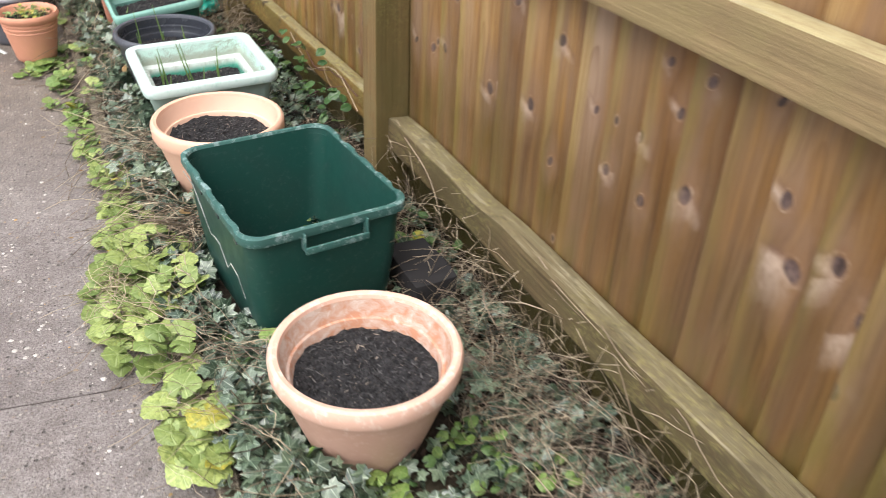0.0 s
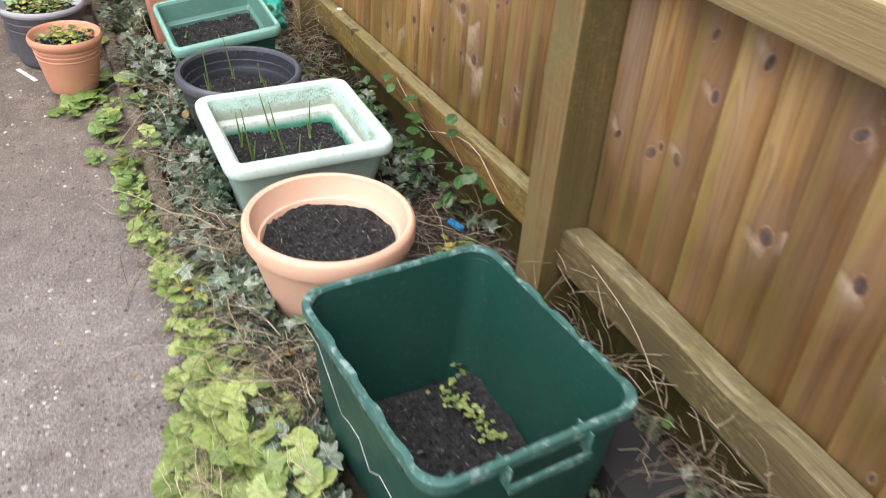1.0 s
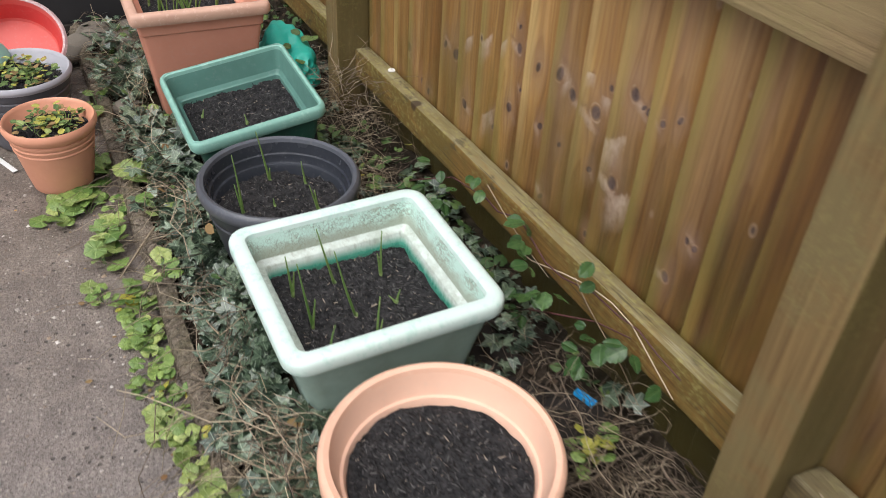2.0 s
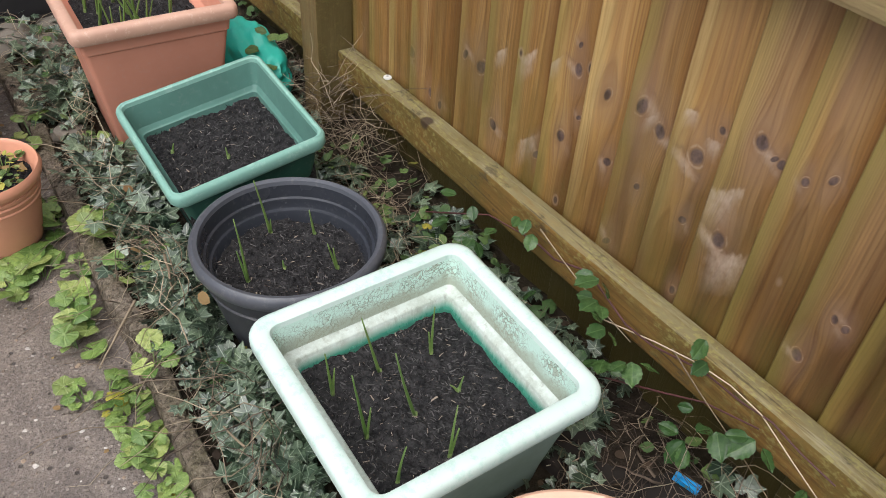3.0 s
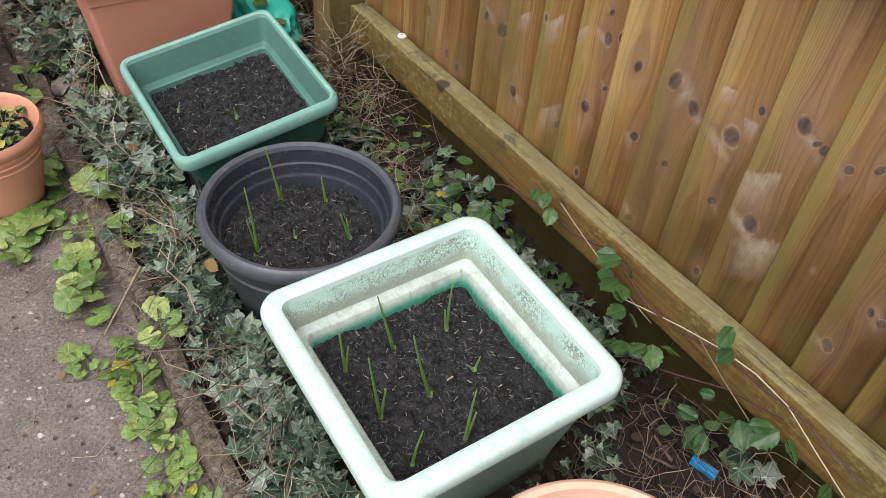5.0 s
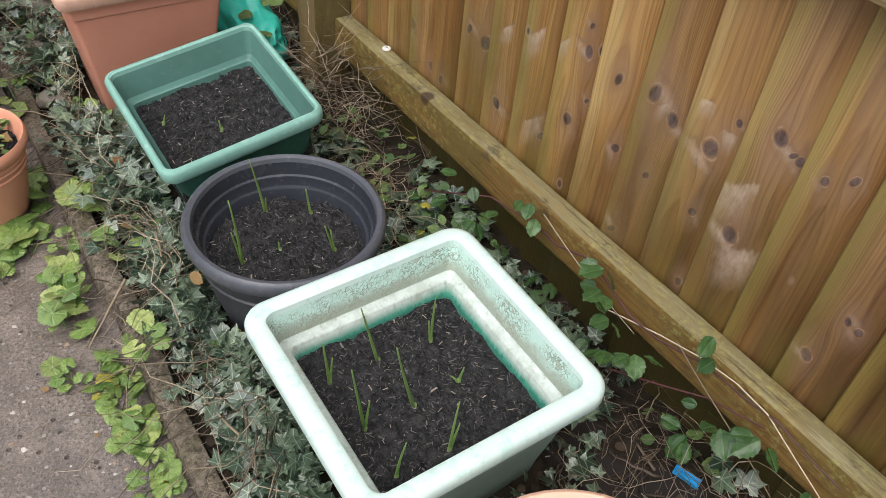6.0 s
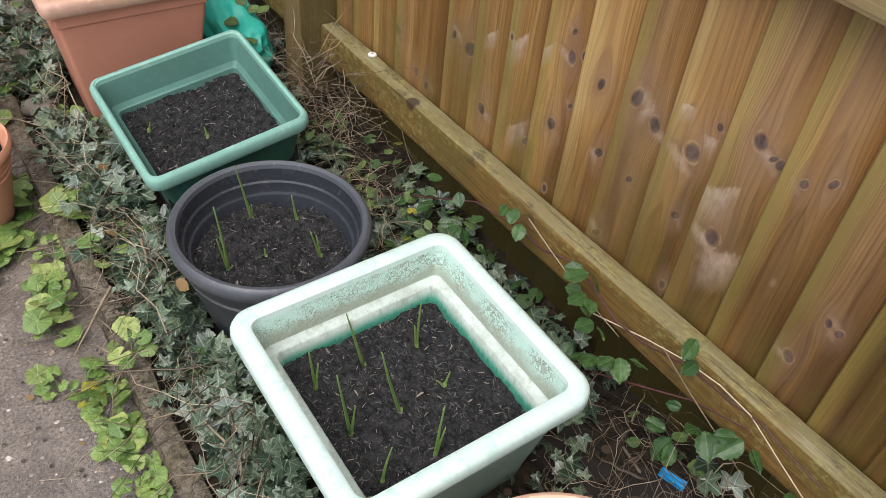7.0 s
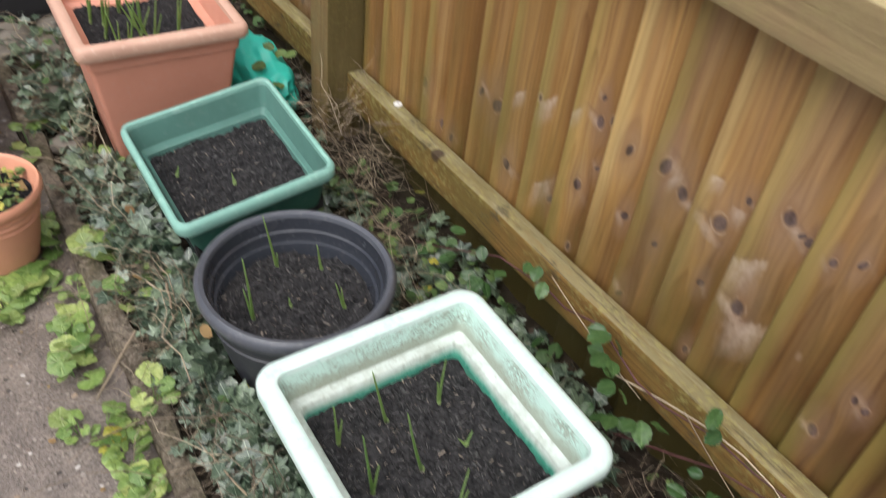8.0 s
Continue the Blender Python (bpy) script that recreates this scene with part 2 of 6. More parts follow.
    n.bump(n.math("ADD", relief, n.math("SUBTRACT", n.math("MULTIPLY", smear, 0.9), n.math("MULTIPLY", crease, 0.15))), 0.5, 0.003)
    return n.done(c, n.math("SUBTRACT", n.span(fine, 0.2, 0.8, 0.40, 0.62), n.math("MULTIPLY", wet_shade, 0.08)))


def wood_rail(name, pale, dark, green, axis, lichen=1.0, rotten=0.0, cap=(0.235, 0.205, 0.105)):
    n = Nodes(name, rough=0.7, spec=0.3)
    s = [110.0, 110.0, 110.0]
    s[axis] = 2.4
    g = n.noise(n.where(tuple(s), world=True), 1.0, 5.0, 0.65, 0.5)
    s = [34.0, 34.0, 34.0]
    s[axis] = 1.6
    wide = n.noise(n.where(tuple(s), world=True), 1.0, 3.0, 0.5, 0.6)
    c = n.mix(n.span(g, 0.36, 0.66), pale, dark)
    c = n.mix(n.span(wide, 0.45, 0.62, 0.0, 0.6), c, tuple(0.62 * v for v in pale))
    a = n.noise(n.where((5, 5, 5), world=True), 1.0, 6.0, 0.7)
    c = n.mix(n.span(a, 0.42, 0.56, 0.0, 0.8), c, green)
    up = n.t.nodes.new("ShaderNodeSeparateXYZ")
    n.put(n.t.nodes.new("ShaderNodeNewGeometry").outputs["True Normal"], up.inputs[0])
    top = n.span(up.outputs[2], 0.4, 0.9)
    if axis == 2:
        # Faces towards -y: patchy olive tint that also puts their shade into the colour.
        olive_shade = n.noise(n.where((9, 9, 2.2), world=True), 1.0, 5.0, 0.65)
        c = n.mix(n.math("MULTIPLY", n.span(up.outputs[1], -0.4, -0.9), n.span(olive_shade, 0.30, 0.60, 0.35, 0.9)), c, (0.105, 0.082, 0.027))
    grey = n.noise(n.where((40, 9, 40), world=True), 1.0, 5.0, 0.7)
    c = n.mix(n.math("MULTIPLY", top, n.span(grey, 0.32, 0.56, 0.25, 0.9)), c, cap)
    silver = n.noise(n.where((70, 5, 70), world=True), 1.0, 5.0, 0.7)
    c = n.mix(n.math("MULTIPLY", top, n.span(silver, 0.54, 0.66, 0.0, 0.55)), c, (0.40, 0.36, 0.24))
    lich = n.noise(n.where((85, 50, 85), world=True), 1.0, 6.0, 0.8)
    where = n.noise(n.where((6, 3, 6), world=True), 1.0, 3.0)
    c = n.mix(n.math("MULTIPLY", n.span(where, 0.42, 0.54), n.span(lich, 0.51, 0.58, 0.0, 0.6 * lichen)), c, (0.34, 0.31, 0.11))
    rot = n.noise(n.where((17, 7, 17), world=True), 1.0, 6.0, 0.75)
    c = n.mix(n.span(rot, 0.60 - 0.07 * rotten, 0.66 - 0.06 * rotten, 0.0, max(0.7 * lichen, 0.6 * rotten)), c, (0.070, 0.056, 0.032))
    s = [90.0, 90.0, 90.0]
    s[axis] = 3.0
    streak = n.noise(n.where(tuple(s), world=True), 1.0, 4.0, 0.7)
    c = n.mix(n.span(streak, 0.60, 0.68, 0.0, 0.7 if lichen > 0.5 else 0.22), c, (0.07, 0.05, 0.028))
    spot, _ = n.cells(n.where((3.1, 3.1, 3.1), world=True), 1.0)
    c = n.mix(n.span(spot, 0.045, 0.07, 0.9, 0.0), c, (0.05, 0.03, 0.02))
    n.bump(n.math("ADD", g, n.math("MULTIPLY", lich, 0.6)), 0.5, 0.004)
    return n.done(c)


def plastic(name, base, dirt, dirt_amount=0.35, rough=0.42, scale=1.0, dusty=(0.5, 0.5, 0.48), dust=0.1):
    n = Nodes(name, rough=rough, spec=0.45)
    w = n.where((1, 1, 1), shift=True)
    big = n.noise(w, 7.0 * scale, 4.0, 0.65)
    small = n.noise(w, 70.0 * scale, 4.0, 0.7)
    c = n.mix(n.span(big, 0.42, 0.7, 0.0, dirt_amount), base, dirt)
    c = n.mix(n.span(small, 0.55, 0.72, 0.0, dust), c, dusty)
    n.bump(small, 0.06, 0.002)
    return n.done(c, n.span(big, 0.3, 0.7, rough - 0.07, rough + 0.12))


def weathered_rim(name, base, speck, dark):
    """Sun-bleached plastic lip with flaking and grime."""
    n = Nodes(name, rough=0.5, spec=0.4)
    w = n.where((1, 1, 1))
    a = n.noise(w, 38.0, 6.0, 0.75)
    b = n.noise(w, 6.0, 3.0)
    s = n.noise(w, 120.0, 3.0)
    c = n.mix(n.span(a, 0.52, 0.62, 0.0, 0.75), base, speck)
    c = n.mix(n.span(b, 0.5, 0.75, 0.0, 0.35), c, dark)
    c = n.mix(n.span(s, 0.62, 0.75, 0.0, 0.35), c, dark)
    n.bump(a, 0.1, 0.002)
    return n.done(c)


def peeling(name, base, under, edge, scale=30.0, lo=0.5, hi=0.56):
    """Flaking surface: patches of an under layer with a thin dark border."""
    n = Nodes(name, rough=0.55, spec=0.35)
    w = n.where((1, 1, 1.4))
    f = n.noise(w, scale, 6.0, 0.72, 0.8)
    g = n.noise(w, 5.0, 3.0)
    h = n.math("ADD", f, n.math("MULTIPLY", n.math("SUBTRACT", g, 0.5), 0.45))
    c = n.mix(n.span(h, lo, hi), base, under)
    rim = n.math("SUBTRACT", n.span(h, lo - 0.02, lo + 0.01), n.span(h, hi, hi + 0.03), clamp=True)
    c = n.mix(n.math("MULTIPLY", rim, 0.5), c, edge)
    n.bump(h, 0.2, 0.002)
    return n.done(c)


def flaked(name, base, grime, line, level):
    """Plastic breaking up into small flakes, with a tide mark of grime above the ledge."""
    n = Nodes(name, rough=0.55, spec=0.35)
    w = n.where((1, 1, 1))
    warp = n.noise(w, 30.0, 3.0)
    q = n.t.nodes.new("ShaderNodeVectorMath")
    q.operation = "MULTIPLY_ADD"
    n.put(warp, q.inputs[0])
    q.inputs[1].default_value = (0.03, 0.03, 0.03)
    n.put(w, q.inputs[2])
    e = n.add("ShaderNodeTexVoronoi", Scale=150.0)
    e.feature = "DISTANCE_TO_EDGE"
    n.put(q.outputs[0], e.inputs["Vector"])
    big = n.noise(w, 11.0, 4.0, 0.6)
    cracked = n.math("MULTIPLY", n.span(e.outputs["Distance"], 0.03, 0.09, 1.0, 0.0), n.span(big, 0.40, 0.55))
    _, col = n.cells(q.outputs[0], 150.0)
    sep = n.t.nodes.new("ShaderNodeSeparateColor")
    n.put(col, sep.inputs[0])
    lost = n.math("MULTIPLY", n.span(sep.outputs[0], 0.70, 0.72), n.span(big, 0.48, 0.60))
    c = n.mix(n.span(sep.outputs[1], 0.0, 1.0, 0.0, 0.25), base, (0.52, 0.74, 0.66))
    c = n.mix(n.math("MULTIPLY", lost, 0.7), c, grime)
    c = n.mix(n.math("MULTIPLY", cracked, 0.75), c, line)
    z = n.t.nodes.new("ShaderNodeSeparateXYZ")
    n.put(w, z.inputs[0])
    mark = n.math("ADD", z.outputs[2], n.math("MULTIPLY", n.math("SUBTRACT", n.noise(w, 24.0, 5.0, 0.7), 0.5), 0.05))
    c = n.mix(n.span(mark, level - 0.004, level + 0.016, 0.8, 0.0), c, grime)
    n.bump(n.math("ADD", cracked, lost), 0.3, 0.002)
    return n.done(c)


def stained_ledge():
    """White glossy ledge, grey with streaks of grime, still green where compost covered it."""
    n = Nodes("grimy_white_ledge", rough=0.22, spec=0.6)
    w = n.where((1, 1, 1))
    z = n.t.nodes.new("ShaderNodeSeparateXYZ")
    n.put(w, z.inputs[0])
    f = n.noise(w, 26.0, 5.0, 0.7)
    g = n.noise(n.where((60, 60, 14)), 1.0, 5.0, 0.7)
    c = n.mix(n.span(f, 0.42, 0.62, 0.0, 0.7), (0.62, 0.70, 0.65), (0.40, 0.45, 0.39))
    c = n.mix(n.span(g, 0.52, 0.66, 0.0, 0.6), c, (0.25, 0.28, 0.22))
    low = n.math("ADD", z.outputs[2], n.math("MULTIPLY", n.math("SUBTRACT", f, 0.5), 0.020))
    c = n.mix(n.span(low, 0.203, 0.184), c, (0.075, 0.33, 0.235))
    n.bump(f, 0.08, 0.002)
    return n.done(c, n.span(g, 0.4, 0.7, 0.16, 0.45))


def compost(name):
    n = Nodes(name, rough=0.95, spec=0.15)
    w = n.where((1, 1, 1), shift=True)
    d, col = n.cells(w, 120.0)
    f = n.noise(w, 60.0, 5.0, 0.75)
    g = n.noise(w, 9.0, 3.0)
    c = n.mix(n.span(f, 0.35, 0.7), (0.010, 0.010, 0.011), (0.062, 0.060, 0.061))
    c = n.mix(n.span(g, 0.4, 0.7, 0.0, 0.4), c, (0.028, 0.0265, 0.027))
    s, _ = n.cells(w, 85.0)
    c = n.mix(n.span(s, 0.08, 0.16, 0.5, 0.0), c, (0.12, 0.095, 0.07))
    n.bump(n.math("ADD", f, n.math("MULTIPLY", d, 0.8)), 0.9, 0.008)
    return n.done(c)


def chips(name):
    n = Nodes(name, rough=0.9, spec=0.2)
    r = n.random(island=True)
    c = n.mix(n.span(r, 0.2, 0.93), (0.012, 0.012, 0.013), (0.130, 0.126, 0.125))
    c = n.mix(n.span(r, 0.93, 0.94), c, (0.30, 0.25, 0.20))
    return n.done(c)


def earth():
    n = Nodes("bare_garden_soil", rough=0.95, spec=0.15)
    w = n.where((1, 1, 1), world=True)
    f = n.noise(w, 40.0, 6.0, 0.75)
    g = n.noise(w, 4.0, 3.0)
    c = n.mix(n.span(f, 0.35, 0.7), (0.018, 0.014, 0.011), (0.070, 0.053, 0.038))
    c = n.mix(n.span(g, 0.4, 0.65, 0.0, 0.5), c, (0.045, 0.04, 0.02))
    n.bump(f, 0.9, 0.02)
    return n.done(c)


def concrete_path():
    """Old damp concrete: worn cement, small aggregate, pits and brown dirt towards the far end."""
    n = Nodes("old_aggregate_concrete", rough=0.6, spec=0.4)
    w = n.where((1, 1, 1), world=True)
    big = n.noise(w, 2.3, 4.0, 0.6)
    mid = n.noise(w, 13.0, 6.0, 0.75)
    fine = n.noise(w, 150.0, 4.0, 0.7)
    c = n.mix(n.span(mid, 0.36, 0.64), (0.205, 0.174, 0.160), (0.380, 0.342, 0.320))
    c = n.mix(n.span(big, 0.42, 0.66, 0.0, 0.45), c, (0.155, 0.130, 0.120))
    sep = n.t.nodes.new("ShaderNodeSeparateXYZ")
    n.put(w, sep.inputs[0])
    dirt = n.math("ADD", n.span(sep.outputs[1], -0.9, 0.7), n.math("SUBTRACT", mid, 0.5))
    c = n.mix(n.span(dirt, 0.2, 0.9, 0.0, 0.82), c, n.mix(n.span(mid, 0.40, 0.62), (0.150, 0.116, 0.090), (0.275, 0.225, 0.180)))
    _, sand = n.cells(w, 230.0)
    seps = n.t.nodes.new("ShaderNodeSeparateColor")
    n.put(sand, seps.inputs[0])
    c = n.mix(n.span(seps.outputs[0], 0.2, 1.0, 0.0, 0.48), c, (0.080, 0.066, 0.058))
    c = n.mix(n.span(fine, 0.45, 0.36, 0.0, 0.7), c, (0.055, 0.046, 0.042))
    c = n.mix(n.span(fine, 0.56, 0.68, 0.0, 0.55), c, (0.44, 0.40, 0.37))
    d, col = n.cells(w, 75.0)
    sepc = n.t.nodes.new("ShaderNodeSeparateColor")
    n.put(col, sepc.inputs[0])
    stone = n.math("MULTIPLY", n.span(d, 0.26, 0.32, 1.0, 0.0), n.span(sepc.outputs[0], 0.76, 0.78))
    tint = n.mix(sepc.outputs[1], (0.48, 0.43, 0.38), (0.20, 0.145, 0.105))
    c = n.mix(n.math("MULTIPLY", stone, 0.75), c, tint)
    pit, colp = n.cells(w, 48.0)
    sepp = n.t.nodes.new("ShaderNodeSeparateColor")
    n.put(colp, sepp.inputs[0])
    hole = n.math("MULTIPLY", n.span(pit, 0.16, 0.24, 1.0, 0.0), n.span(sepp.outputs[0], 0.70, 0.72))
    c = n.mix(n.math("MULTIPLY", hole, 0.75), c, (0.050, 0.042, 0.038))
    h = n.math("SUBTRACT", n.math("ADD", n.math("MULTIPLY", mid, 1.2), n.math("ADD", n.math("MULTIPLY", stone, 0.5), n.math("MULTIPLY", fine, 1.1))), hole)
    n.bump(h, 0.9, 0.005)
    return n.done(c, n.span(mid, 0.3, 0.7, 0.40, 0.72))


def pebbles(name):
    n = Nodes(name, rough=0.55, spec=0.4)
    r = n.random(island=True)
    q = n.math("FRACT", n.math("MULTIPLY", r, 17.3))
    c = n.mix(q, (0.36, 0.32, 0.29), (0.72, 0.68, 0.63))
    c = n.mix(n.span(r, 0.66, 0.67), c, (0.34, 0.255, 0.18))
    c = n.mix(n.span(r, 0.84, 0.85), c, (0.17, 0.14, 0.13))
    c = n.mix(n.span(r, 0.94, 0.95), c, (0.50, 0.29, 0.10))
    f = n.noise(n.where((1, 1, 1), world=True), 200.0, 4.0)
    return n.done(n.mix(n.span(f, 0.4, 0.7, 0.0, 0.4), c, (0.20, 0.17, 0.15)))


def kerb_stone():
    n = Nodes("mossy_concrete_edging", rough=0.85, spec=0.25)
    w = n.where((1, 1, 1), world=True)
    f = n.noise(w, 70.0, 6.0, 0.8)
    g = n.noise(w, 9.0, 4.0)
    c = n.mix(n.span(f, 0.36, 0.62), (0.395, 0.330, 0.255), (0.135, 0.108, 0.080))
    c = n.mix(n.span(g, 0.48, 0.66, 0.0, 0.6), c, (0.125, 0.115, 0.05))
    d, _ = n.cells(w, 110.0)
    c = n.mix(n.span(d, 0.14, 0.22, 0.6, 0.0), c, (0.34, 0.30, 0.235))
    k = n.noise(w, 85.0, 4.0, 0.8)
    c = n.mix(n.span(k, 0.50, 0.62, 0.0, 0.75), c, (0.06, 0.048, 0.035))
    n.bump(n.math("ADD", f, n.math("MULTIPLY", k, 0.7)), 1.0, 0.012)
    return n.done(c)


def leaf(name, lo, hi, vein, rough=0.5, island=True, yellow=0.0, vein_amount=0.6, spec=0.4, thin=0.86, dark=False):
    n = Nodes(name, rough=rough, spec=spec)
    r = n.random(island)
    c = n.mix(n.math("POWER", r, 1.3) if dark else r, lo, hi)
    if yellow:
        c = n.mix(n.span(r, 1.0 - yellow, 1.0 - yellow * 0.6), c, (0.42, 0.36, 0.05))
    m = n.noise(n.where((1, 1, 1), world=True), 110.0, 5.0)
    c = n.mix(n.span(m, 0.42, 0.62, 0.0, 0.6), c, lo)
    v = n.attr("vein").outputs["Fac"]
    c = n.mix(n.span(v, thin, 1.0, 0.0, vein_amount), c, vein)
    n.b.inputs["Transmission Weight"].default_value = 0.0
    n.bump(n.math("ADD", v, n.math("MULTIPLY", m, 1.0)), 0.5, 0.003)
    return n.done(c)


def straw(name, a, b):
    n = Nodes(name, rough=0.8, spec=0.2)
    r = n.random(island=True)
    return n.done(n.mix(r, a, b))


def plain(name, color, rough=0.5, var=0.25, scale=25.0):
    n = Nodes(name, rough=rough)
    f = n.noise(n.where((1, 1, 1), shift=True), scale, 4.0, 0.65)
    dark = tuple(x * (1.0 - var) for x in color)
    n.bump(f, 0.1, 0.003)
    return n.done(n.mix(f, dark, color))


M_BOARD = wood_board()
M_RAIL = wood_rail("weathered_rail_softwood", (0.285, 0.165, 0.046), (0.120, 0.064, 0.018), (0.150, 0.108, 0.030), 1, 1.0, 0.45)
M_OLD_RAIL = wood_rail("greyed_rail_softwood", (0.175, 0.128, 0.064), (0.078, 0.054, 0.027), (0.118, 0.094, 0.044), 1, 0.6, 0.8, (0.185, 0.156, 0.086))
M_MID_RAIL = wood_rail("tan_rail_softwood", (0.345, 0.250, 0.130), (0.215, 0.148, 0.072), (0.270, 0.205, 0.100), 1, 0.2, 0.0, (0.46, 0.40, 0.22))
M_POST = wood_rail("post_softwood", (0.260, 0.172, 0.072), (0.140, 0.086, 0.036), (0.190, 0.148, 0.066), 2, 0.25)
M_SOIL = compost("dark_potting_compost")
M_CHIP = chips("bark_slivers")
M_EARTH = earth()
M_PATH = concrete_path()
M_KERB = kerb_stone()
M_PEBBLE = pebbles("embedded_pebbles")
M_MINT_RIM = weathered_rim("bleached_mint_plastic", (0.625, 0.765, 0.715), (0.46, 0.67, 0.60), (0.40, 0.54, 0.48))
M_MINT_IN = flaked("flaking_mint_plastic", (0.55, 0.755, 0.67), (0.34, 0.36, 0.28), (0.17, 0.20, 0.15), 0.236)
M_MINT_LEDGE = stained_ledge()
M_MINT_LOW = plastic("green_plastic_under_ledge", (0.06, 0.28, 0.20), (0.05, 0.16, 0.11), 0.6, 0.45)
M_MINT_OUT = plastic("dull_sage_plastic", (0.33, 0.45, 0.40), (0.22, 0.29, 0.23), 0.6, 0.55)
M_GREEN_RIM = weathered_rim("bleached_green_plastic", (0.235, 0.455, 0.385), (0.34, 0.55, 0.48), (0.12, 0.27, 0.215))
M_GREEN_IN = plastic("green_plastic_inside", (0.115, 0.255, 0.216), (0.08, 0.17, 0.142), 0.5, 0.36)
M_GREEN_OUT = plastic("dark_green_plastic", (0.03, 0.12, 0.09), (0.03, 0.07, 0.05), 0.5, 0.5)
M_BIN = plastic("bottle_green_plastic", (0.012, 0.062, 0.049), (0.018, 0.052, 0.043), 0.5, 0.40, dust=0.05)
M_BIN_RIM = weathered_rim("worn_green_plastic_edge", (0.045, 0.125, 0.108), (0.27, 0.37, 0.36), (0.020, 0.070, 0.058))
M_BLACK = plastic("charcoal_plastic", (0.042, 0.045, 0.054), (0.048, 0.048, 0.054), 0.5, 0.38, dust=0.06)
M_BLACK_RIM = plastic("satin_charcoal_rim", (0.082, 0.088, 0.104), (0.064, 0.068, 0.080), 0.5, 0.36, dust=0.1)
M_BLACK_IN = plastic("glossy_charcoal_inside", (0.034, 0.038, 0.048), (0.045, 0.048, 0.056), 0.5, 0.22, dust=0.05)
M_PEACH = plastic("pale_terracotta_plastic", (0.78, 0.48, 0.345), (0.68, 0.40, 0.28), 0.5, 0.45, dusty=(0.85, 0.66, 0.53), dust=0.25)
M_PEACH_IN = plastic("pale_terracotta_plastic_inside", (0.80, 0.52, 0.385), (0.70, 0.43, 0.31), 0.5, 0.45)
M_CLAY = plastic("terracotta_plastic", (0.66, 0.305, 0.195), (0.57, 0.27, 0.17), 0.5, 0.5, dusty=(0.7, 0.45, 0.32), dust=0.15)
M_LIME = peeling("limescaled_terracotta", (0.50, 0.245, 0.150), (0.61, 0.50, 0.435), (0.50, 0.34, 0.26), 30.0, 0.42, 0.58)
M_TROUGH = plastic("brick_terracotta_plastic", (0.66, 0.295, 0.205), (0.58, 0.25, 0.17), 0.5, 0.5)
M_GREY = plastic("pale_grey_plastic", (0.42, 0.42, 0.46), (0.33, 0.33, 0.36), 0.5, 0.5)
M_SLATE = plastic("slate_grey_plastic", (0.10, 0.10, 0.115), (0.07, 0.07, 0.075), 0.5, 0.5)
M_RED = plastic("faded_red_plastic", (0.62, 0.06, 0.055), (0.50, 0.05, 0.05), 0.4, 0.45)
M_PINK = plastic("bleached_red_plastic", (0.68, 0.14, 0.12), (0.60, 0.10, 0.09), 0.4, 0.5)
M_CHALK = weathered_rim("chalky_red_rim", (0.52, 0.36, 0.36), (0.66, 0.58, 0.57), (0.45, 0.12, 0.11))
M_SAGE = plastic("sage_plastic_bowl", (0.25, 0.42, 0.36), (0.2, 0.3, 0.26), 0.4, 0.5)
M_TEAL = plastic("teal_plastic_sheet", (0.035, 0.50, 0.39), (0.03, 0.40, 0.31), 0.4, 0.35)
M_CORD = plain("pale_string", (0.50, 0.52, 0.48), 0.8, 0.4, 60.0)
M_LIME_RIM = weathered_rim("limed_terracotta_rim", (0.72, 0.46, 0.35), (0.84, 0.69, 0.60), (0.46, 0.28, 0.20))
M_WHITE = plain("white_plastic", (0.8, 0.8, 0.78), 0.4, 0.1)
M_BLUE = plain("blue_plastic", (0.02, 0.40, 0.88), 0.4, 0.15)
M_STEEL = Nodes("spring_steel", rough=0.35, metal=1.0).done((0.5, 0.5, 0.5))
M_SHED = plain("black_stained_boards", (0.028, 0.027, 0.029), 0.7, 0.4, 12.0)
M_ROCK = plain("grey_stone", (0.25, 0.22, 0.18), 0.85, 0.5, 18.0)
M_SLAB = plain("dark_weathered_slab", (0.022, 0.020, 0.021), 0.8, 0.5, 20.0)
M_LOG = plain("dark_rotting_timber", (0.026, 0.019, 0.015), 0.9, 0.5, 30.0)
M_IVY = leaf("ivy_leaves", (0.016, 0.040, 0.022), (0.195, 0.262, 0.162), (0.52, 0.60, 0.46), 0.29, vein_amount=0.62, spec=0.9, thin=0.84, dark=True)
M_WEED = leaf("fresh_weed_leaves", (0.120, 0.180, 0.044), (0.400, 0.460, 0.150), (0.46, 0.52, 0.26), 0.40, island=False, yellow=0.03, vein_amount=0.5, thin=0.60)
M_WEED_DEEP = leaf("deep_green_weed_leaves", (0.075, 0.145, 0.032), (0.260, 0.360, 0.095), (0.30, 0.38, 0.15), 0.38, island=False, yellow=0.02, vein_amount=0.55, thin=0.60)
M_YELLOW = leaf("yellowing_leaves", (0.30, 0.30, 0.05), (0.48, 0.44, 0.10), (0.5, 0.5, 0.2), 0.5, island=False, vein_amount=0.3)
M_LOWLEAF = leaf("undergrowth_leaves", (0.05, 0.10, 0.03), (0.15, 0.22, 0.06), (0.3, 0.36, 0.16), 0.55, vein_amount=0.3, yellow=0.05)
M_BRAMBLE = leaf("bramble_leaves", (0.026, 0.066, 0.020), (0.078, 0.150, 0.046), (0.16, 0.25, 0.09), 0.27, island=False, vein_amount=0.30)
M_CANE = plain("bramble_cane", (0.10, 0.035, 0.035), 0.6)
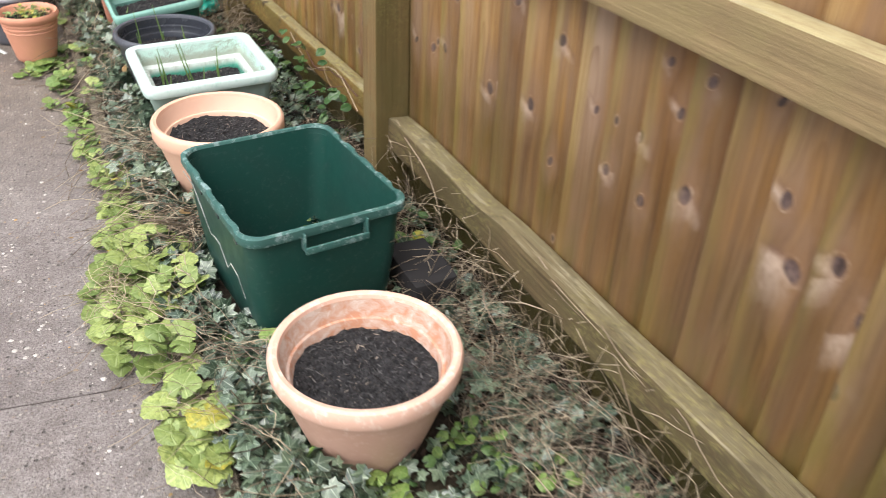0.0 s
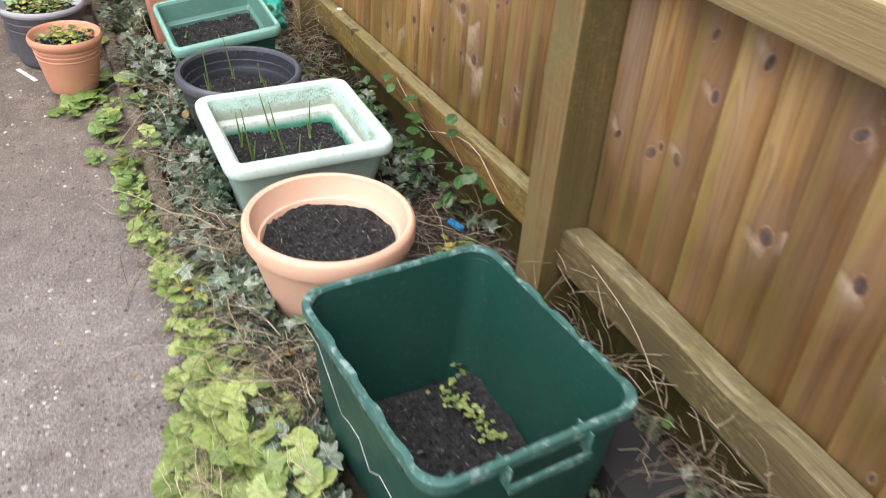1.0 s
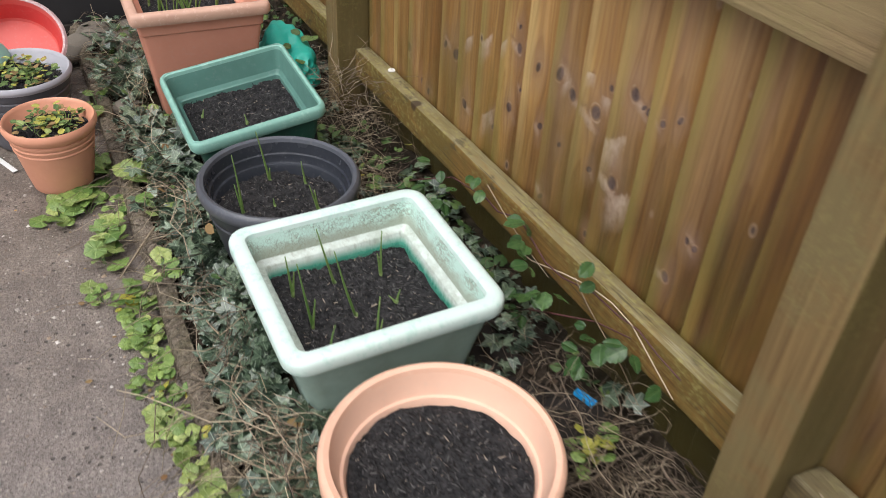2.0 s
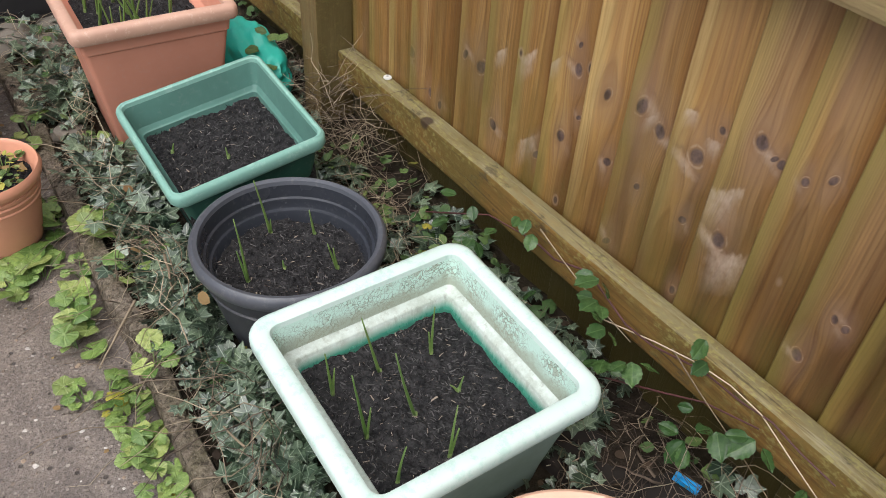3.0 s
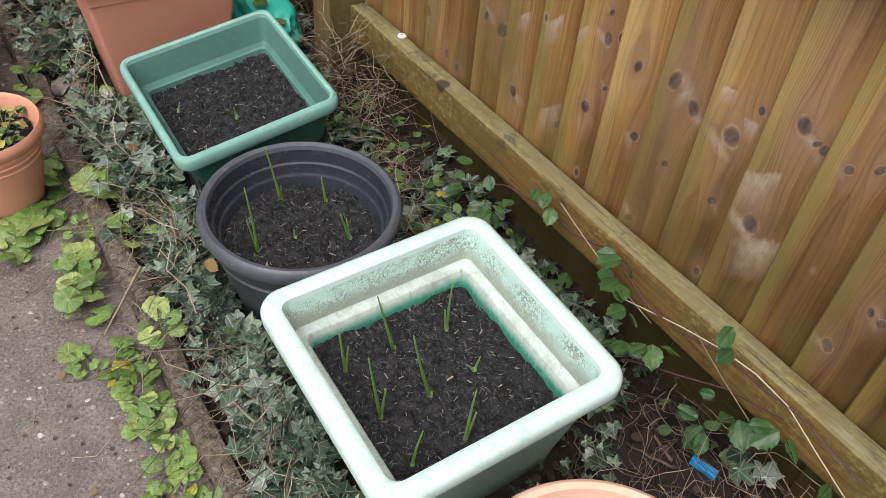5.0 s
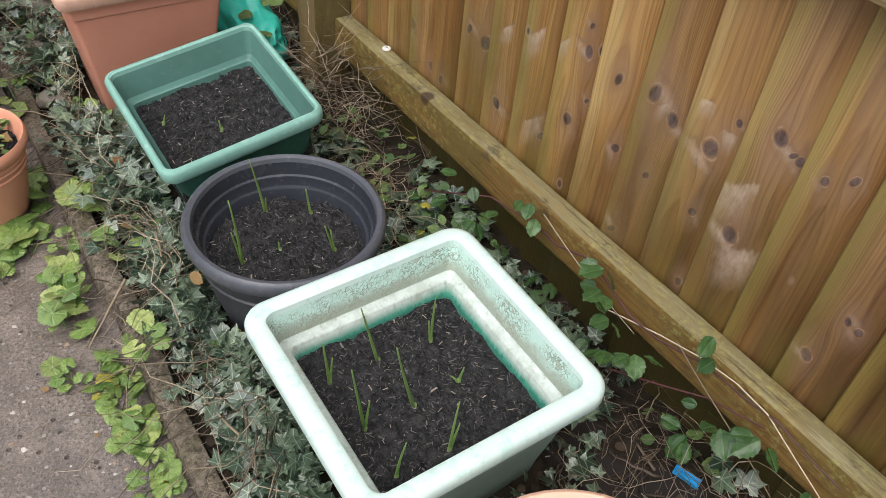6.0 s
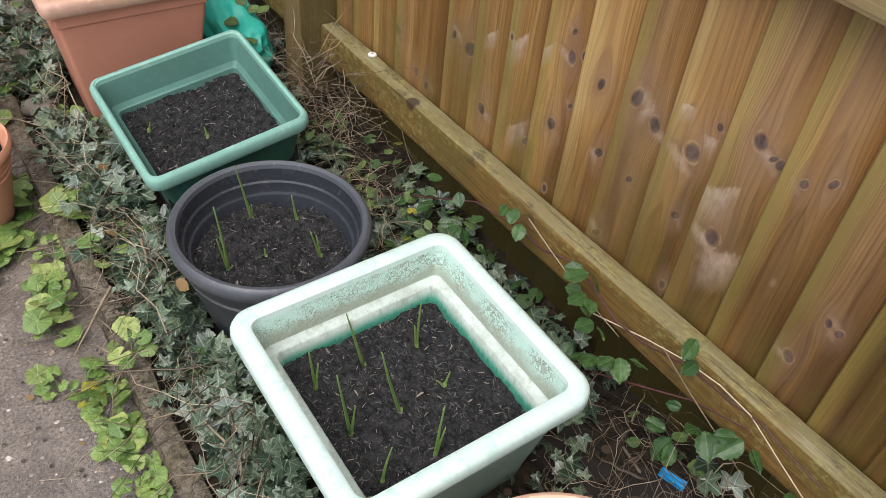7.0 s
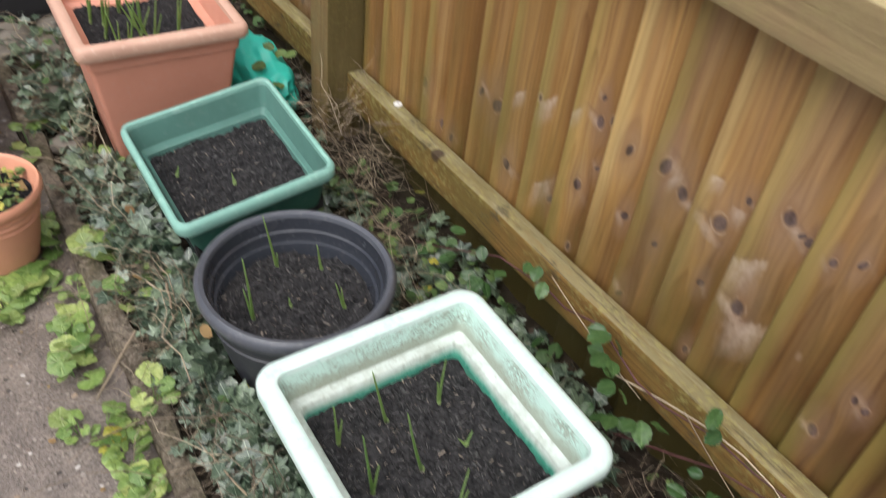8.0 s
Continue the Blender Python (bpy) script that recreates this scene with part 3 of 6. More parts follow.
M_STRAW = straw("dry_stalks", (0.56, 0.47, 0.34), (0.20, 0.15, 0.10))
M_TWIG = straw("brown_twigs", (0.32, 0.25, 0.185), (0.062, 0.046, 0.036))
M_SHOOT = leaf("onion_shoots", (0.10, 0.19, 0.045), (0.19, 0.28, 0.08), (0.36, 0.40, 0.20), 0.45, island=False, vein_amount=0.2)
M_CRUMB = straw("path_crumbs", (0.45, 0.40, 0.33), (0.14, 0.10, 0.07))
M_LITTER = straw("rotting_leaves", (0.02, 0.015, 0.012), (0.085, 0.058, 0.038))
M_DEAD = straw("fallen_leaves", (0.20, 0.11, 0.05), (0.36, 0.26, 0.12))


# ---------------------------------------------------------------- building tools
def part(name, bm, material, parent, label="", smooth=True):
    """Links a bmesh as one mesh object under a thing or a part."""
    me = bpy.data.meshes.new(name)
    bm.to_mesh(me)
    bm.free()
    me.materials.append(material)
    if smooth:
        me.shade_smooth()
        me.set_sharp_from_angle(angle=radians(40))
    ob = new(name, me)
    ob.parent = parent
    if label:
        tagged(ob, label)
    return ob


def thing(name, loc, label, category, group="", rz=0.0, rx=0.0, ry=0.0):
    ob = new(name)
    ob.empty_display_size = 0.05
    ob.matrix_world = pose(*loc, rx, ry, rz)
    return tagged(ob, label, category, group)


def rrect(hw, hd, r, z, n=6, m=8):
    """A rounded rectangle ring, with m points added along each side."""
    pts = []
    for k, (sx, sy) in enumerate(((1, 1), (-1, 1), (-1, -1), (1, -1))):
        for i in range(n + 1):
            a = (k + i / n) * math.pi / 2
            pts.append((sx * (hw - r) + r * math.cos(a), sy * (hd - r) + r * math.sin(a), z))
        nx, ny = ((-1, 1), (-1, -1), (1, -1), (1, 1))[k]
        a = (k + 1) * math.pi / 2
        x0, y0 = pts[-1][:2]
        x1, y1 = nx * (hw - r) + r * math.cos(a), ny * (hd - r) + r * math.sin(a)
        for i in range(1, m):
            pts.append((x0 + (x1 - x0) * i / m, y0 + (y1 - y0) * i / m, z))
    return pts


def circle(r, z, n=56):
    return [(r * math.cos(2 * math.pi * i / n), r * math.sin(2 * math.pi * i / n), z) for i in range(n)]


def loft(rings, cap_first=False, cap_last=False, closed=False):
    """A skin through rings with equal numbers of points."""
    bm = bmesh.new()
    rows = [[bm.verts.new(p) for p in ring] for ring in rings]
    pairs = list(zip(rows, rows[1:])) + ([(rows[-1], rows[0])] if closed else [])
    for a, b in pairs:
        for i in range(len(a)):
            j = (i + 1) % len(a)
            bm.faces.new((a[i], a[j], b[j], b[i]))
    if cap_first:
        bm.faces.new(rows[0][::-1])
    if cap_last:
        bm.faces.new(rows[-1])
    bmesh.ops.recalc_face_normals(bm, faces=bm.faces)
    return bm


def box(x0, x1, y0, y1, z0, z1, bevel=0.004, wobble=0.0, cuts=0, seed=0):
    bm = bmesh.new()
    bmesh.ops.create_cube(bm, size=1.0)
    for v in bm.verts:
        v.co = Vector(((x0 + x1) / 2 + v.co.x * (x1 - x0), (y0 + y1) / 2 + v.co.y * (y1 - y0), (z0 + z1) / 2 + v.co.z * (z1 - z0)))
    if bevel:
        bmesh.ops.bevel(bm, geom=bm.edges[:], offset=bevel, segments=2, affect="EDGES", profile=0.6)
    if cuts:
        bmesh.ops.subdivide_edges(bm, edges=[e for e in bm.edges if e.calc_length() > 0.05], cuts=cuts, use_grid_fill=True)
    if wobble:
        for v in bm.verts:
            v.co += wobble * noise.noise_vector(v.co * 7.0 + Vector((seed, seed * 2, 0)))
    return bm


def tube_data(points, r0, r1, sides=4):
    """Vertices and faces of a tapering tube along points."""
    verts, faces = [], []
    for i, p in enumerate(points):
        p = Vector(p)
        q = Vector(points[min(i + 1, len(points) - 1)]) - Vector(points[max(i - 1, 0)])
        q.normalize()
        u = q.orthogonal().normalized()
        w = q.cross(u)
        r = r0 + (r1 - r0) * i / (len(points) - 1)
        for k in range(sides):
            a = 2 * math.pi * k / sides
            verts.append(p + r * (math.cos(a) * u + math.sin(a) * w))
    for i in range(len(points) - 1):
        for k in range(sides):
            a, b = i * sides + k, i * sides + (k + 1) % sides
            faces.append((a, b, b + sides, a + sides))
    faces.append(tuple(range(sides))[::-1])
    faces.append(tuple(range(len(verts) - sides, len(verts))))
    return verts, faces


def tube(points, r0, r1, sides=6):
    bm = bmesh.new()
    v, f = tube_data(points, r0, r1, sides)
    vs = [bm.verts.new(p) for p in v]
    for face in f:
        bm.faces.new([vs[i] for i in face])
    return bm


def joined(name, pieces, material, label="", category="", smooth=True, vein=False, parent=None):
    """One mesh of many small pieces; pieces are (verts, faces) or (verts, faces, veins)."""
    vs, fs, at = [], [], []
    for piece in pieces:
        o = len(vs)
        vs.extend(piece[0])
        fs.extend([tuple(i + o for i in f) for f in piece[1]])
        if vein:
            at.extend(piece[2])
    me = bpy.data.meshes.new(name)
    me.from_pydata([tuple(v) for v in vs], [], fs)
    if vein:
        a = me.attributes.new("vein", "FLOAT", "POINT")
        a.data.foreach_set("value", at)
    me.materials.append(material)
    if smooth:
        me.shade_smooth()
    ob = new(name, me)
    if parent:
        ob.parent = parent
        ob["kind"] = "stuff"
        return ob
    return tagged(ob, label, category, kind="stuff")


def mesh_of(name, data, material):
    me = bpy.data.meshes.new(name)
    me.from_pydata([tuple(v) for v in data[0]], [], data[1])
    if len(data) > 2:
        a = me.attributes.new("vein", "FLOAT", "POINT")
        a.data.foreach_set("value", data[2])
    me.materials.append(material)
    me.shade_smooth()
    return me


def moved(data, m):
    return ([m @ Vector(v) for v in data[0]], *data[1:])


# leaf shapes, one unit long, base at the origin, tip along +y
def ivy_shape(rnd):
    spots = ((0, 1.12, 1), (13, 0.84, 0), (27, 0.58, 0), (42, 0.72, 0), (55, 0.86, 1), (70, 0.62, 0), (86, 0.50, 0), (114, 0.62, 1), (150, 0.40, 0), (180, 0.08, 1),
             (210, 0.40, 0), (246, 0.62, 1), (274, 0.50, 0), (290, 0.62, 0), (305, 0.86, 1), (318, 0.72, 0), (333, 0.58, 0), (347, 0.84, 0))
    v, at = [(0, 0.22, 0.03)], [1.0]
    for a, r, tip in spots:
        r *= rnd.uniform(0.82, 1.12)
        x, y = math.sin(radians(a)) * r * 0.85, 0.22 + math.cos(radians(a)) * r * 0.78
        v.append((x, y, -0.13 * r * r + (0.05 if not tip else 0.0)))
        at.append(1.0 if tip else 0.0)
    n = len(spots)
    return v, [(0, 1 + (i + 1) % n, 1 + i) for i in range(n)], at


def round_shape(rnd, lobes=9):
    """A rounded leaf with soft lobes, a scalloped edge, sunken veins and a notch at the stalk."""
    v, at, f = [(0, 0.24, 0.0)], [1.0], []
    n = lobes * 4
    a1, a2, wide, cup = rnd.uniform(0, 6), rnd.uniform(0, 6), rnd.uniform(0.90, 1.18), rnd.uniform(-0.06, 0.10)
    rings = (0.3, 0.55, 0.78, 0.92, 1.0)
    for k in rings:
        for i in range(n + 1):
            a = radians(-166 + 332 * i / n)
            ribs = math.cos(2.5 * a) ** 2
            lobe = 1.0 + 0.13 * (ribs - 0.5) * k + 0.06 * math.sin(2 * a + a1)
            scallop = 1.0 + (0.045 * math.sin(lobes * a * 1.7 + a2) if k > 0.9 else 0.0)
            r = 0.5 * k * lobe * scallop
            x, y = math.sin(a) * r * wide, 0.30 + math.cos(a) * r
            quilt = 0.030 * (1.0 - ribs ** 3) * math.sin(math.pi * min(1.0, k * 1.05))
            z = quilt + 0.03 * math.sin(7 * x + a1) * k + 0.03 * math.sin(6 * y + a2) * k - cup * k * k
            v.append((x, y, z))
            at.append(1.0 if ribs > 0.97 and k < 0.95 else 0.35)
    m = n + 1
    for i in range(n):
        f.append((0, 2 + i, 1 + i))
        for q in range(len(rings) - 1):
            o = 1 + q * m + i
            f.append((o, o + 1, o + 1 + m, o + m))
    return v, f, at


def oval_shape(rnd):
    """A pointed oval leaf with a toothed edge, folded a little along the midrib."""
    v, at, f = [], [], []
    k = 11
    bend, ripple = rnd.uniform(0.08, 0.26), rnd.uniform(0, 6)
    for i in range(k + 1):
        t = i / k
        w = 0.37 * math.sin(math.pi * min(1.0, t * 0.92 + 0.08)) ** 0.7 if 0 < i < k else 0.0
        z = -bend * (t - 0.35) ** 2
        v.append((0, t, z))
        at.append(1.0)
        for s in (-1, 1):
            tooth = 1.0 + (0.07 if i % 2 else -0.07)
            lift = 0.03 * math.sin(9 * t + ripple + s)
            v.append((s * w * tooth * 0.5, t + 0.03, z + 0.035))
            at.append(0.25)
            v.append((s * w * tooth, t + 0.05 * (i % 2), z + 0.02 + lift))
            at.append(0.0 if i % 2 else 0.3)
    for i in range(k):
        a, b = 5 * i, 5 * (i + 1)
        f += [(a, a + 1, b + 1, b), (a + 1, a + 2, b + 2, b + 1), (a + 3, a, b, b + 3), (a + 4, a + 3, b + 3, b + 4)]
    return v, f, at


def laid(x, y, z, size, rnd, tilt=35, lean=None):
    yaw = rnd.uniform(0, 360) if lean is None else lean
    return pose(x, y, z, rnd.gauss(8, tilt * 0.5), rnd.gauss(0, tilt * 0.5), yaw) @ Matrix.Scale(size, 4)


# ---------------------------------------------------------------- ground, path, edging
def bed(x, y):
    """Height of the planted strip."""
    if x < -0.80:
        return -0.075
    up = 0.025 + 0.03 * max(0.0, min(1.0, (x + 0.75) / 0.7))
    return up + 0.028 * noise.noise(Vector((x * 5.0, y * 5.0, 0.3))) + 0.010 * noise.noise(Vector((x * 19.0, y * 19.0, 1.3)))


def build_ground():
    xs = [-900, -200, -40, -10, -5, -3, -1.8, -1.2, -0.95, -0.83] + list(np.linspace(-0.79, 0.0, 48)) + [0.1, 0.5, 2, 8, 40, 200, 900]
    ys = [-900, -200, -40, -12, -6, -4] + list(np.linspace(-3.2, 2.3, 220)) + [3, 5, 10, 40, 200, 900]
    bm = bmesh.new()
    grid = [[bm.verts.new((x, y, bed(x, y) if x < 0.3 else 0.02)) for y in ys] for x in xs]
    for a, b in zip(grid, grid[1:]):
        for j in range(len(ys) - 1):
            bm.faces.new((a[j], b[j], b[j + 1], a[j + 1]))
    return tagged(part("ground", bm, M_EARTH, None), "dark crumbly garden soil under the plants", "soil", kind="structure")


build_ground()


def build_path():
    """The concrete path in two bays with a ragged joint."""
    path = tagged(new("pavement"), "worn grey concrete garden path with exposed pebbles", "path", kind="structure")
    joint = [(-3.4 + 2.563 * i / 16, -1.36 - 0.03 * math.sin(i * 0.9) - 0.03 * i / 16) for i in range(17)]
    for y_end, sign in ((-9.0, -1), (1.93, 1)):
        bm = bmesh.new()
        top, low = [], []
        cols = []
        for i, (x, yj) in enumerate(joint):
            edge = yj + sign * 0.0018
            col = []
            for k in range(25):
                y = edge + (y_end - edge) * (k / 24) ** (1.6 if sign < 0 else 1.0)
                xx = x + (0.012 * noise.noise(Vector((y * 4, 0, 5))) if i == 16 else 0.0)
                col.append(bm.verts.new((xx, y, 0.004 * noise.noise(Vector((xx * 2, y * 2, 2))))))
            cols.append(col)
        for a, b in zip(cols, cols[1:]):
            for k in range(24):
                bm.faces.new((a[k], b[k], b[k + 1], a[k + 1]))
        out = bmesh.ops.extrude_face_region(bm, geom=bm.faces[:])
        for v in out["geom"]:
            if isinstance(v, bmesh.types.BMVert):
                v.co.z -= 0.085
        bmesh.ops.recalc_face_normals(bm, faces=bm.faces)
        part("slab", bm, M_PATH, path)
    return path


build_path()


def build_edging():
    kerb = tagged(new("kerb"), "narrow mossy concrete edging beside the path", "kerb", kind="structure")
    y = -6.0
    rnd = random.Random(3)
    while y < 1.9:
        length = 0.91
        bm = box(-0.838, -0.789, y, y + length - 0.008, -0.08, 0.056 + rnd.uniform(-0.006, 0.005), 0.022, 0.015, 7, y)
        part("edging_stone", bm, M_KERB, kerb)
        y += length
    return kerb


build_edging()

# ---------------------------------------------------------------- fence
KNOTS_FAR = [(-0.023, 0.595, 11), (-0.107, 0.617, 14), (-0.153, 0.590, 11), (-0.237, 0.593, 13), (-0.338, 0.678, 11), (-0.365, 0.664, 6),
             (-0.378, 0.661, 7), (-0.326, 0.483, 13), (-0.370, 0.491, 11), (-0.052, 0.468, 8), (-0.135, 0.466, 6), (-0.246, 0.468, 7),
             (-0.100, 0.315, 9), (-0.111, 0.653, 7), (-0.267, 0.657, 6), (-0.423, 0.661, 6), (-0.458, 0.684, 7), (-0.521, 0.394, 9),
             (-0.546, 0.493, 7), (-0.565, 0.487, 6), (-0.268, 0.320, 7), (0.059, 0.603, 10), (0.075, 0.452, 10), (0.040, 0.512, 6),
             (0.287, 0.360, 11), (0.139, 0.369, 10), (0.352, 0.468, 14), (0.621, 0.382, 12), (0.541, 0.308, 10), (0.494, 0.300, 9),
             (0.405, 0.475, 9), (0.064, 0.651, 6)]
KNOTS_NEAR = [(-1.380, 0.592, 13), (-1.941, 0.714, 12), (-1.859, 0.604, 11), (-2.023, 0.791, 10), (-1.142, 0.612, 11), (-1.067, 0.588, 12),
              (-1.659, 0.801, 11), (-1.981, 0.869, 8), (-1.971, 0.593, 11), (-2.013, 0.522, 10), (-2.078, 0.661, 15), (-2.082, 0.871, 10),
              (-2.322, 0.655, 18), (-2.393, 0.711, 14), (-2.452, 0.646, 14), (-2.458, 0.526, 13), (-2.220, 0.892, 9), (-2.279, 0.757, 13),
              (-1.667, 0.531, 10), (-1.796, 0.705, 9), (-1.566, 0.624, 13), (-1.279, 0.857, 12), (-1.187, 0.758, 10), (-0.962, 0.577, 11),
              (-1.157, 0.858, 9), (-1.475, 0.828, 11)]
SCARS = [(0.201, 0.554, 22), (0.119, 0.585, 16), (-0.305, 0.552, 31), (-0.353, 0.449, 34), (-0.129, 0.600, 12), (-0.349, 0.641, 16), (-0.207, 0.655, 13),
         (-0.260, 0.625, 15), (0.169, 0.377, 25), (0.284, 0.530, 16), (-1.418, 0.610, 18), (-1.650, 0.790, 16), (-2.074, 0.655, 26),
         (-2.295, 0.640, 34), (-2.380, 0.667, 20), (-1.938, 0.705, 16), (-1.868, 0.595, 14), (-2.440, 0.600, 26), (-1.560, 0.615, 18)]


def build_fence():
    fence = thing("fence", (0, 0, 0), "brown treated timber close-board fence with green algae", "fence")
    pitch, wide = 0.1035, 0.130
    rnd = random.Random(11)
    meshes = []
    for k in range(6):
        bm = bmesh.new()
        # wedge section: thick edge towards +y, thin edge tucked under the board before
        thick, thin, z0, z1 = 0.015, 0.005, 0.015, 1.78
        levels = [z0 + (z1 - z0) * i / 10 for i in range(11)]
        rows = []
        for z in levels:
            b = 0.0015 * noise.noise(Vector((k * 7.0, z * 2.0, 0)))
            rows.append([bm.verts.new(p) for p in ((-0.0085 + b, wide, z), (-0.0105 + b, wide - 0.0025, z), (0.0030 + b, 0.0, z), (0.0070 + b, 0.0, z), (0.006 + b, wide, z))])
        for a, c in zip(rows, rows[1:]):
            for i in range(5):
                j = (i + 1) % 5
                bm.faces.new((a[i], a[j], c[j], c[i]))
        bm.faces.new(rows[0][::-1])
        bm.faces.new(rows[-1])
        bmesh.ops.recalc_face_normals(bm, faces=bm.faces)
        me = bpy.data.meshes.new("board")
        bm.to_mesh(me)
        bm.free()
        me.materials.append(M_BOARD)
        meshes.append(me)
    knots = KNOTS_FAR + KNOTS_NEAR
    first = round((-6.0 - 0.027) / pitch)
    for i in range(first, first + 86):
        y = 0.027 + i * (pitch if i < 0 else 0.1005)
        upper = 0.027 + (i + 1) * (pitch if i < 0 else 0.1005)
        ob = new("board", meshes[rnd.randrange(6)])
        ob.parent = fence
        ob.location = (rnd.uniform(-0.001, 0.001), upper - wide + rnd.uniform(-0.002, 0.002), rnd.uniform(-0.01, 0.01))
        ob["silvering"] = rnd.uniform(0.55, 1.0) if y < -0.95 else rnd.uniform(0.0, 0.5) ** 1.6
        trend = 0.32 if -1.25 < y < -0.85 else 0.25 if y < -1.85 else 0.62 if y < -0.85 else 0.66 if -0.5 < y < 0.0 else 0.36
        ob["tone"] = min(1.0, max(0.0, trend + rnd.uniform(-0.30, 0.30)))
        # damp also sets how high the painted fall-off in light reaches
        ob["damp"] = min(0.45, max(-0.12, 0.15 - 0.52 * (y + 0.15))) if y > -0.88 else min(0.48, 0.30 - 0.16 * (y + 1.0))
        mine = [(a, b, c * 0.00105) for a, b, c in knots if y <= a < upper]
        if not (-2.6 < y < 0.75):
            mine = [(y + rnd.uniform(0.02, 0.09), rnd.uniform(0.2, 1.7), rnd.uniform(0.008, 0.016)) for _ in range(3)]
        else:
            mine = mine[:4] if len(mine) > 3 else mine + [(y + rnd.uniform(0.02, 0.09), rnd.uniform(1.05, 1.7), 0.013)]
        for name, k in zip(("scar_a", "scar_b"), [(a, b, c * 0.001) for a, b, c in SCARS if y <= a < upper]):
            ob[name] = k
        for name, k in zip(("knot_a", "knot_b", "knot_c", "knot_d"), mine):
            ob[name] = k
    posts = [-0.88 + 1.83 * k + (0.02 if k > 0 else 0.0) for k in range(-3, 3)]
    for k, y in enumerate(posts):
        bm = box(-0.118, -0.0125, y - 0.05, y + 0.05, -0.05, 1.80, 0.005, 0.0015, 6, k)
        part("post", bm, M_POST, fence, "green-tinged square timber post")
    for a, b in zip(posts, posts[1:]):
        low, face = (0.198, 0.048) if a > -1.0 else (0.242, 0.066)
        for z, h, deep in ((low, 0.096, face), (0.93, 0.095, 0.062), (1.62, 0.09, 0.054)):
            bm = box(-0.0125 - deep, -0.0125, a + 0.051, b - 0.051, z, z + h, 0.007, 0.003 if a > -1.0 or z > 0.5 else 0.007, 12, a + z)
            if z < 0.5 and a > -1.0:
                for v in bm.verts:
                    v.co.z -= 0.036 * (v.co.y - 0.035)
            part("rail", bm, M_MID_RAIL if z > 0.5 else M_RAIL if a > -1.0 else M_OLD_RAIL, fence, "weathered horizontal timber rail")
    return fence


build_fence()


def build_shed():
    """The dark boarded wall at the end of the path."""
    shed = thing("shed_wall", (-1.7, 1.95, 0), "low dark-stained wall of horizontal timber boards", "wall")
    z = 0.0
    while z < 1.9:
        bm = box(-1.9, 1.30, 0.0, 0.022, z + 0.05, z + 0.178, 0.003, 0.002, 6, z)
        part("board", bm, M_SHED, shed)
        z += 0.132
    part("sill", box(-1.9, 1.30, -0.02, 0.03, -0.08, 0.048, 0.006, 0.004, 8, 2), M_LOG, shed, "dirty brown timber base")
    part("backing", box(-1.9, 1.30, 0.0235, 0.06, 0.0, 1.9, 0.0), M_SHED, shed)
    return shed


build_shed()


# ---------------------------------------------------------------- pots and planters
def rings_square(profile, r):
    return [rrect(hw, hd, max(0.008, r - k), z) for hw, hd, z, k in profile]


def square_planter(loc, w, d, h, rim_w, taper, mats, label, ledge_z, rz=0.0, radius=0.045, rim_h=0.035, groove=False, tip=(0.0, 0.0), white=0.0, step=0.013):
    """A square pot: outer wall, rolled rim, inner wall, ledge and lower inside."""
    rim_m, in_m, ledge_m, low_m, out_m = mats
    p = thing("square_planter", loc, label, "planter", "planters in the bed", rz, tip[0], tip[1])
    a, b = w / 2, d / 2
    out = [(a * taper, b * taper, 0.0, 0.01), (a * taper + 0.004, b * taper + 0.004, 0.006, 0.01)]
    top = h - rim_h
    for t in (0.25, 0.5, 0.62):
        out.append((a * taper + (a - 0.022 - a * taper) * t, b * taper + (b - 0.022 - b * taper) * t, top * t, 0.01))
    if groove:
        for t, more in ((0.895, 0.0), (0.905, 0.0045)):
            out.append((a * taper + (a - 0.022 - a * taper) * t + more, b * taper + (b - 0.022 - b * taper) * t + more, top * t, 0.01))
    out.append((a - 0.018, b - 0.018, top, 0.01))
    part("outer_wall", loft(rings_square(out, radius), cap_first=True), out_m, p)
    e = rim_w
    rim = [(a - 0.020, b - 0.020, top - 0.001, 0.012), (a - 0.004, b - 0.004, top - 0.002, 0.002), (a, b, top + 0.006, 0), (a, b, h - 0.011, 0),
           (a - 0.003, b - 0.003, h - 0.004, 0.002), (a - 0.010, b - 0.010, h, 0.006), (a - e + 0.008, b - e + 0.008, h, e * 0.6),
           (a - e + 0.002, b - e + 0.002, h - 0.004, e * 0.7), (a - e, b - e, h - 0.014, e * 0.75)]
    part("rim", loft(rings_square(rim, radius)), rim_m, p, "bleached rolled rim")
    a1, b1 = a - e, b - e
    slope = 0.012
    inner = [(a1, b1, h - 0.0135, e * 0.75), (a1 - slope, b1 - slope, ledge_z, e * 0.75 + 0.004)]
    part("inner_wall", loft(rings_square(inner, radius)), in_m, p)
    q = e * 0.75
    ledge = []
    for inset, drop in ((0.0, 0.0), (0.003, 0.004), (step, 0.008), (step + 0.003, 0.012), (step + 0.004 + white * 0.1, 0.0125 + white)):
        ledge.append((a1 - slope - inset, b1 - slope - inset, ledge_z - drop, q + 0.005))
    part("ledge", loft(rings_square(ledge, radius)), ledge_m, p)
    low = [ledge[-1], (a1 - slope - step - 0.010, b1 - slope - step - 0.010, ledge_z - 0.060 - white, q + 0.006), (a * taper - 0.006, b * taper - 0.006, 0.02, 0.01)]
    part("lower_inside", loft(rings_square(low, radius), cap_last=True), low_m, p)
    return p


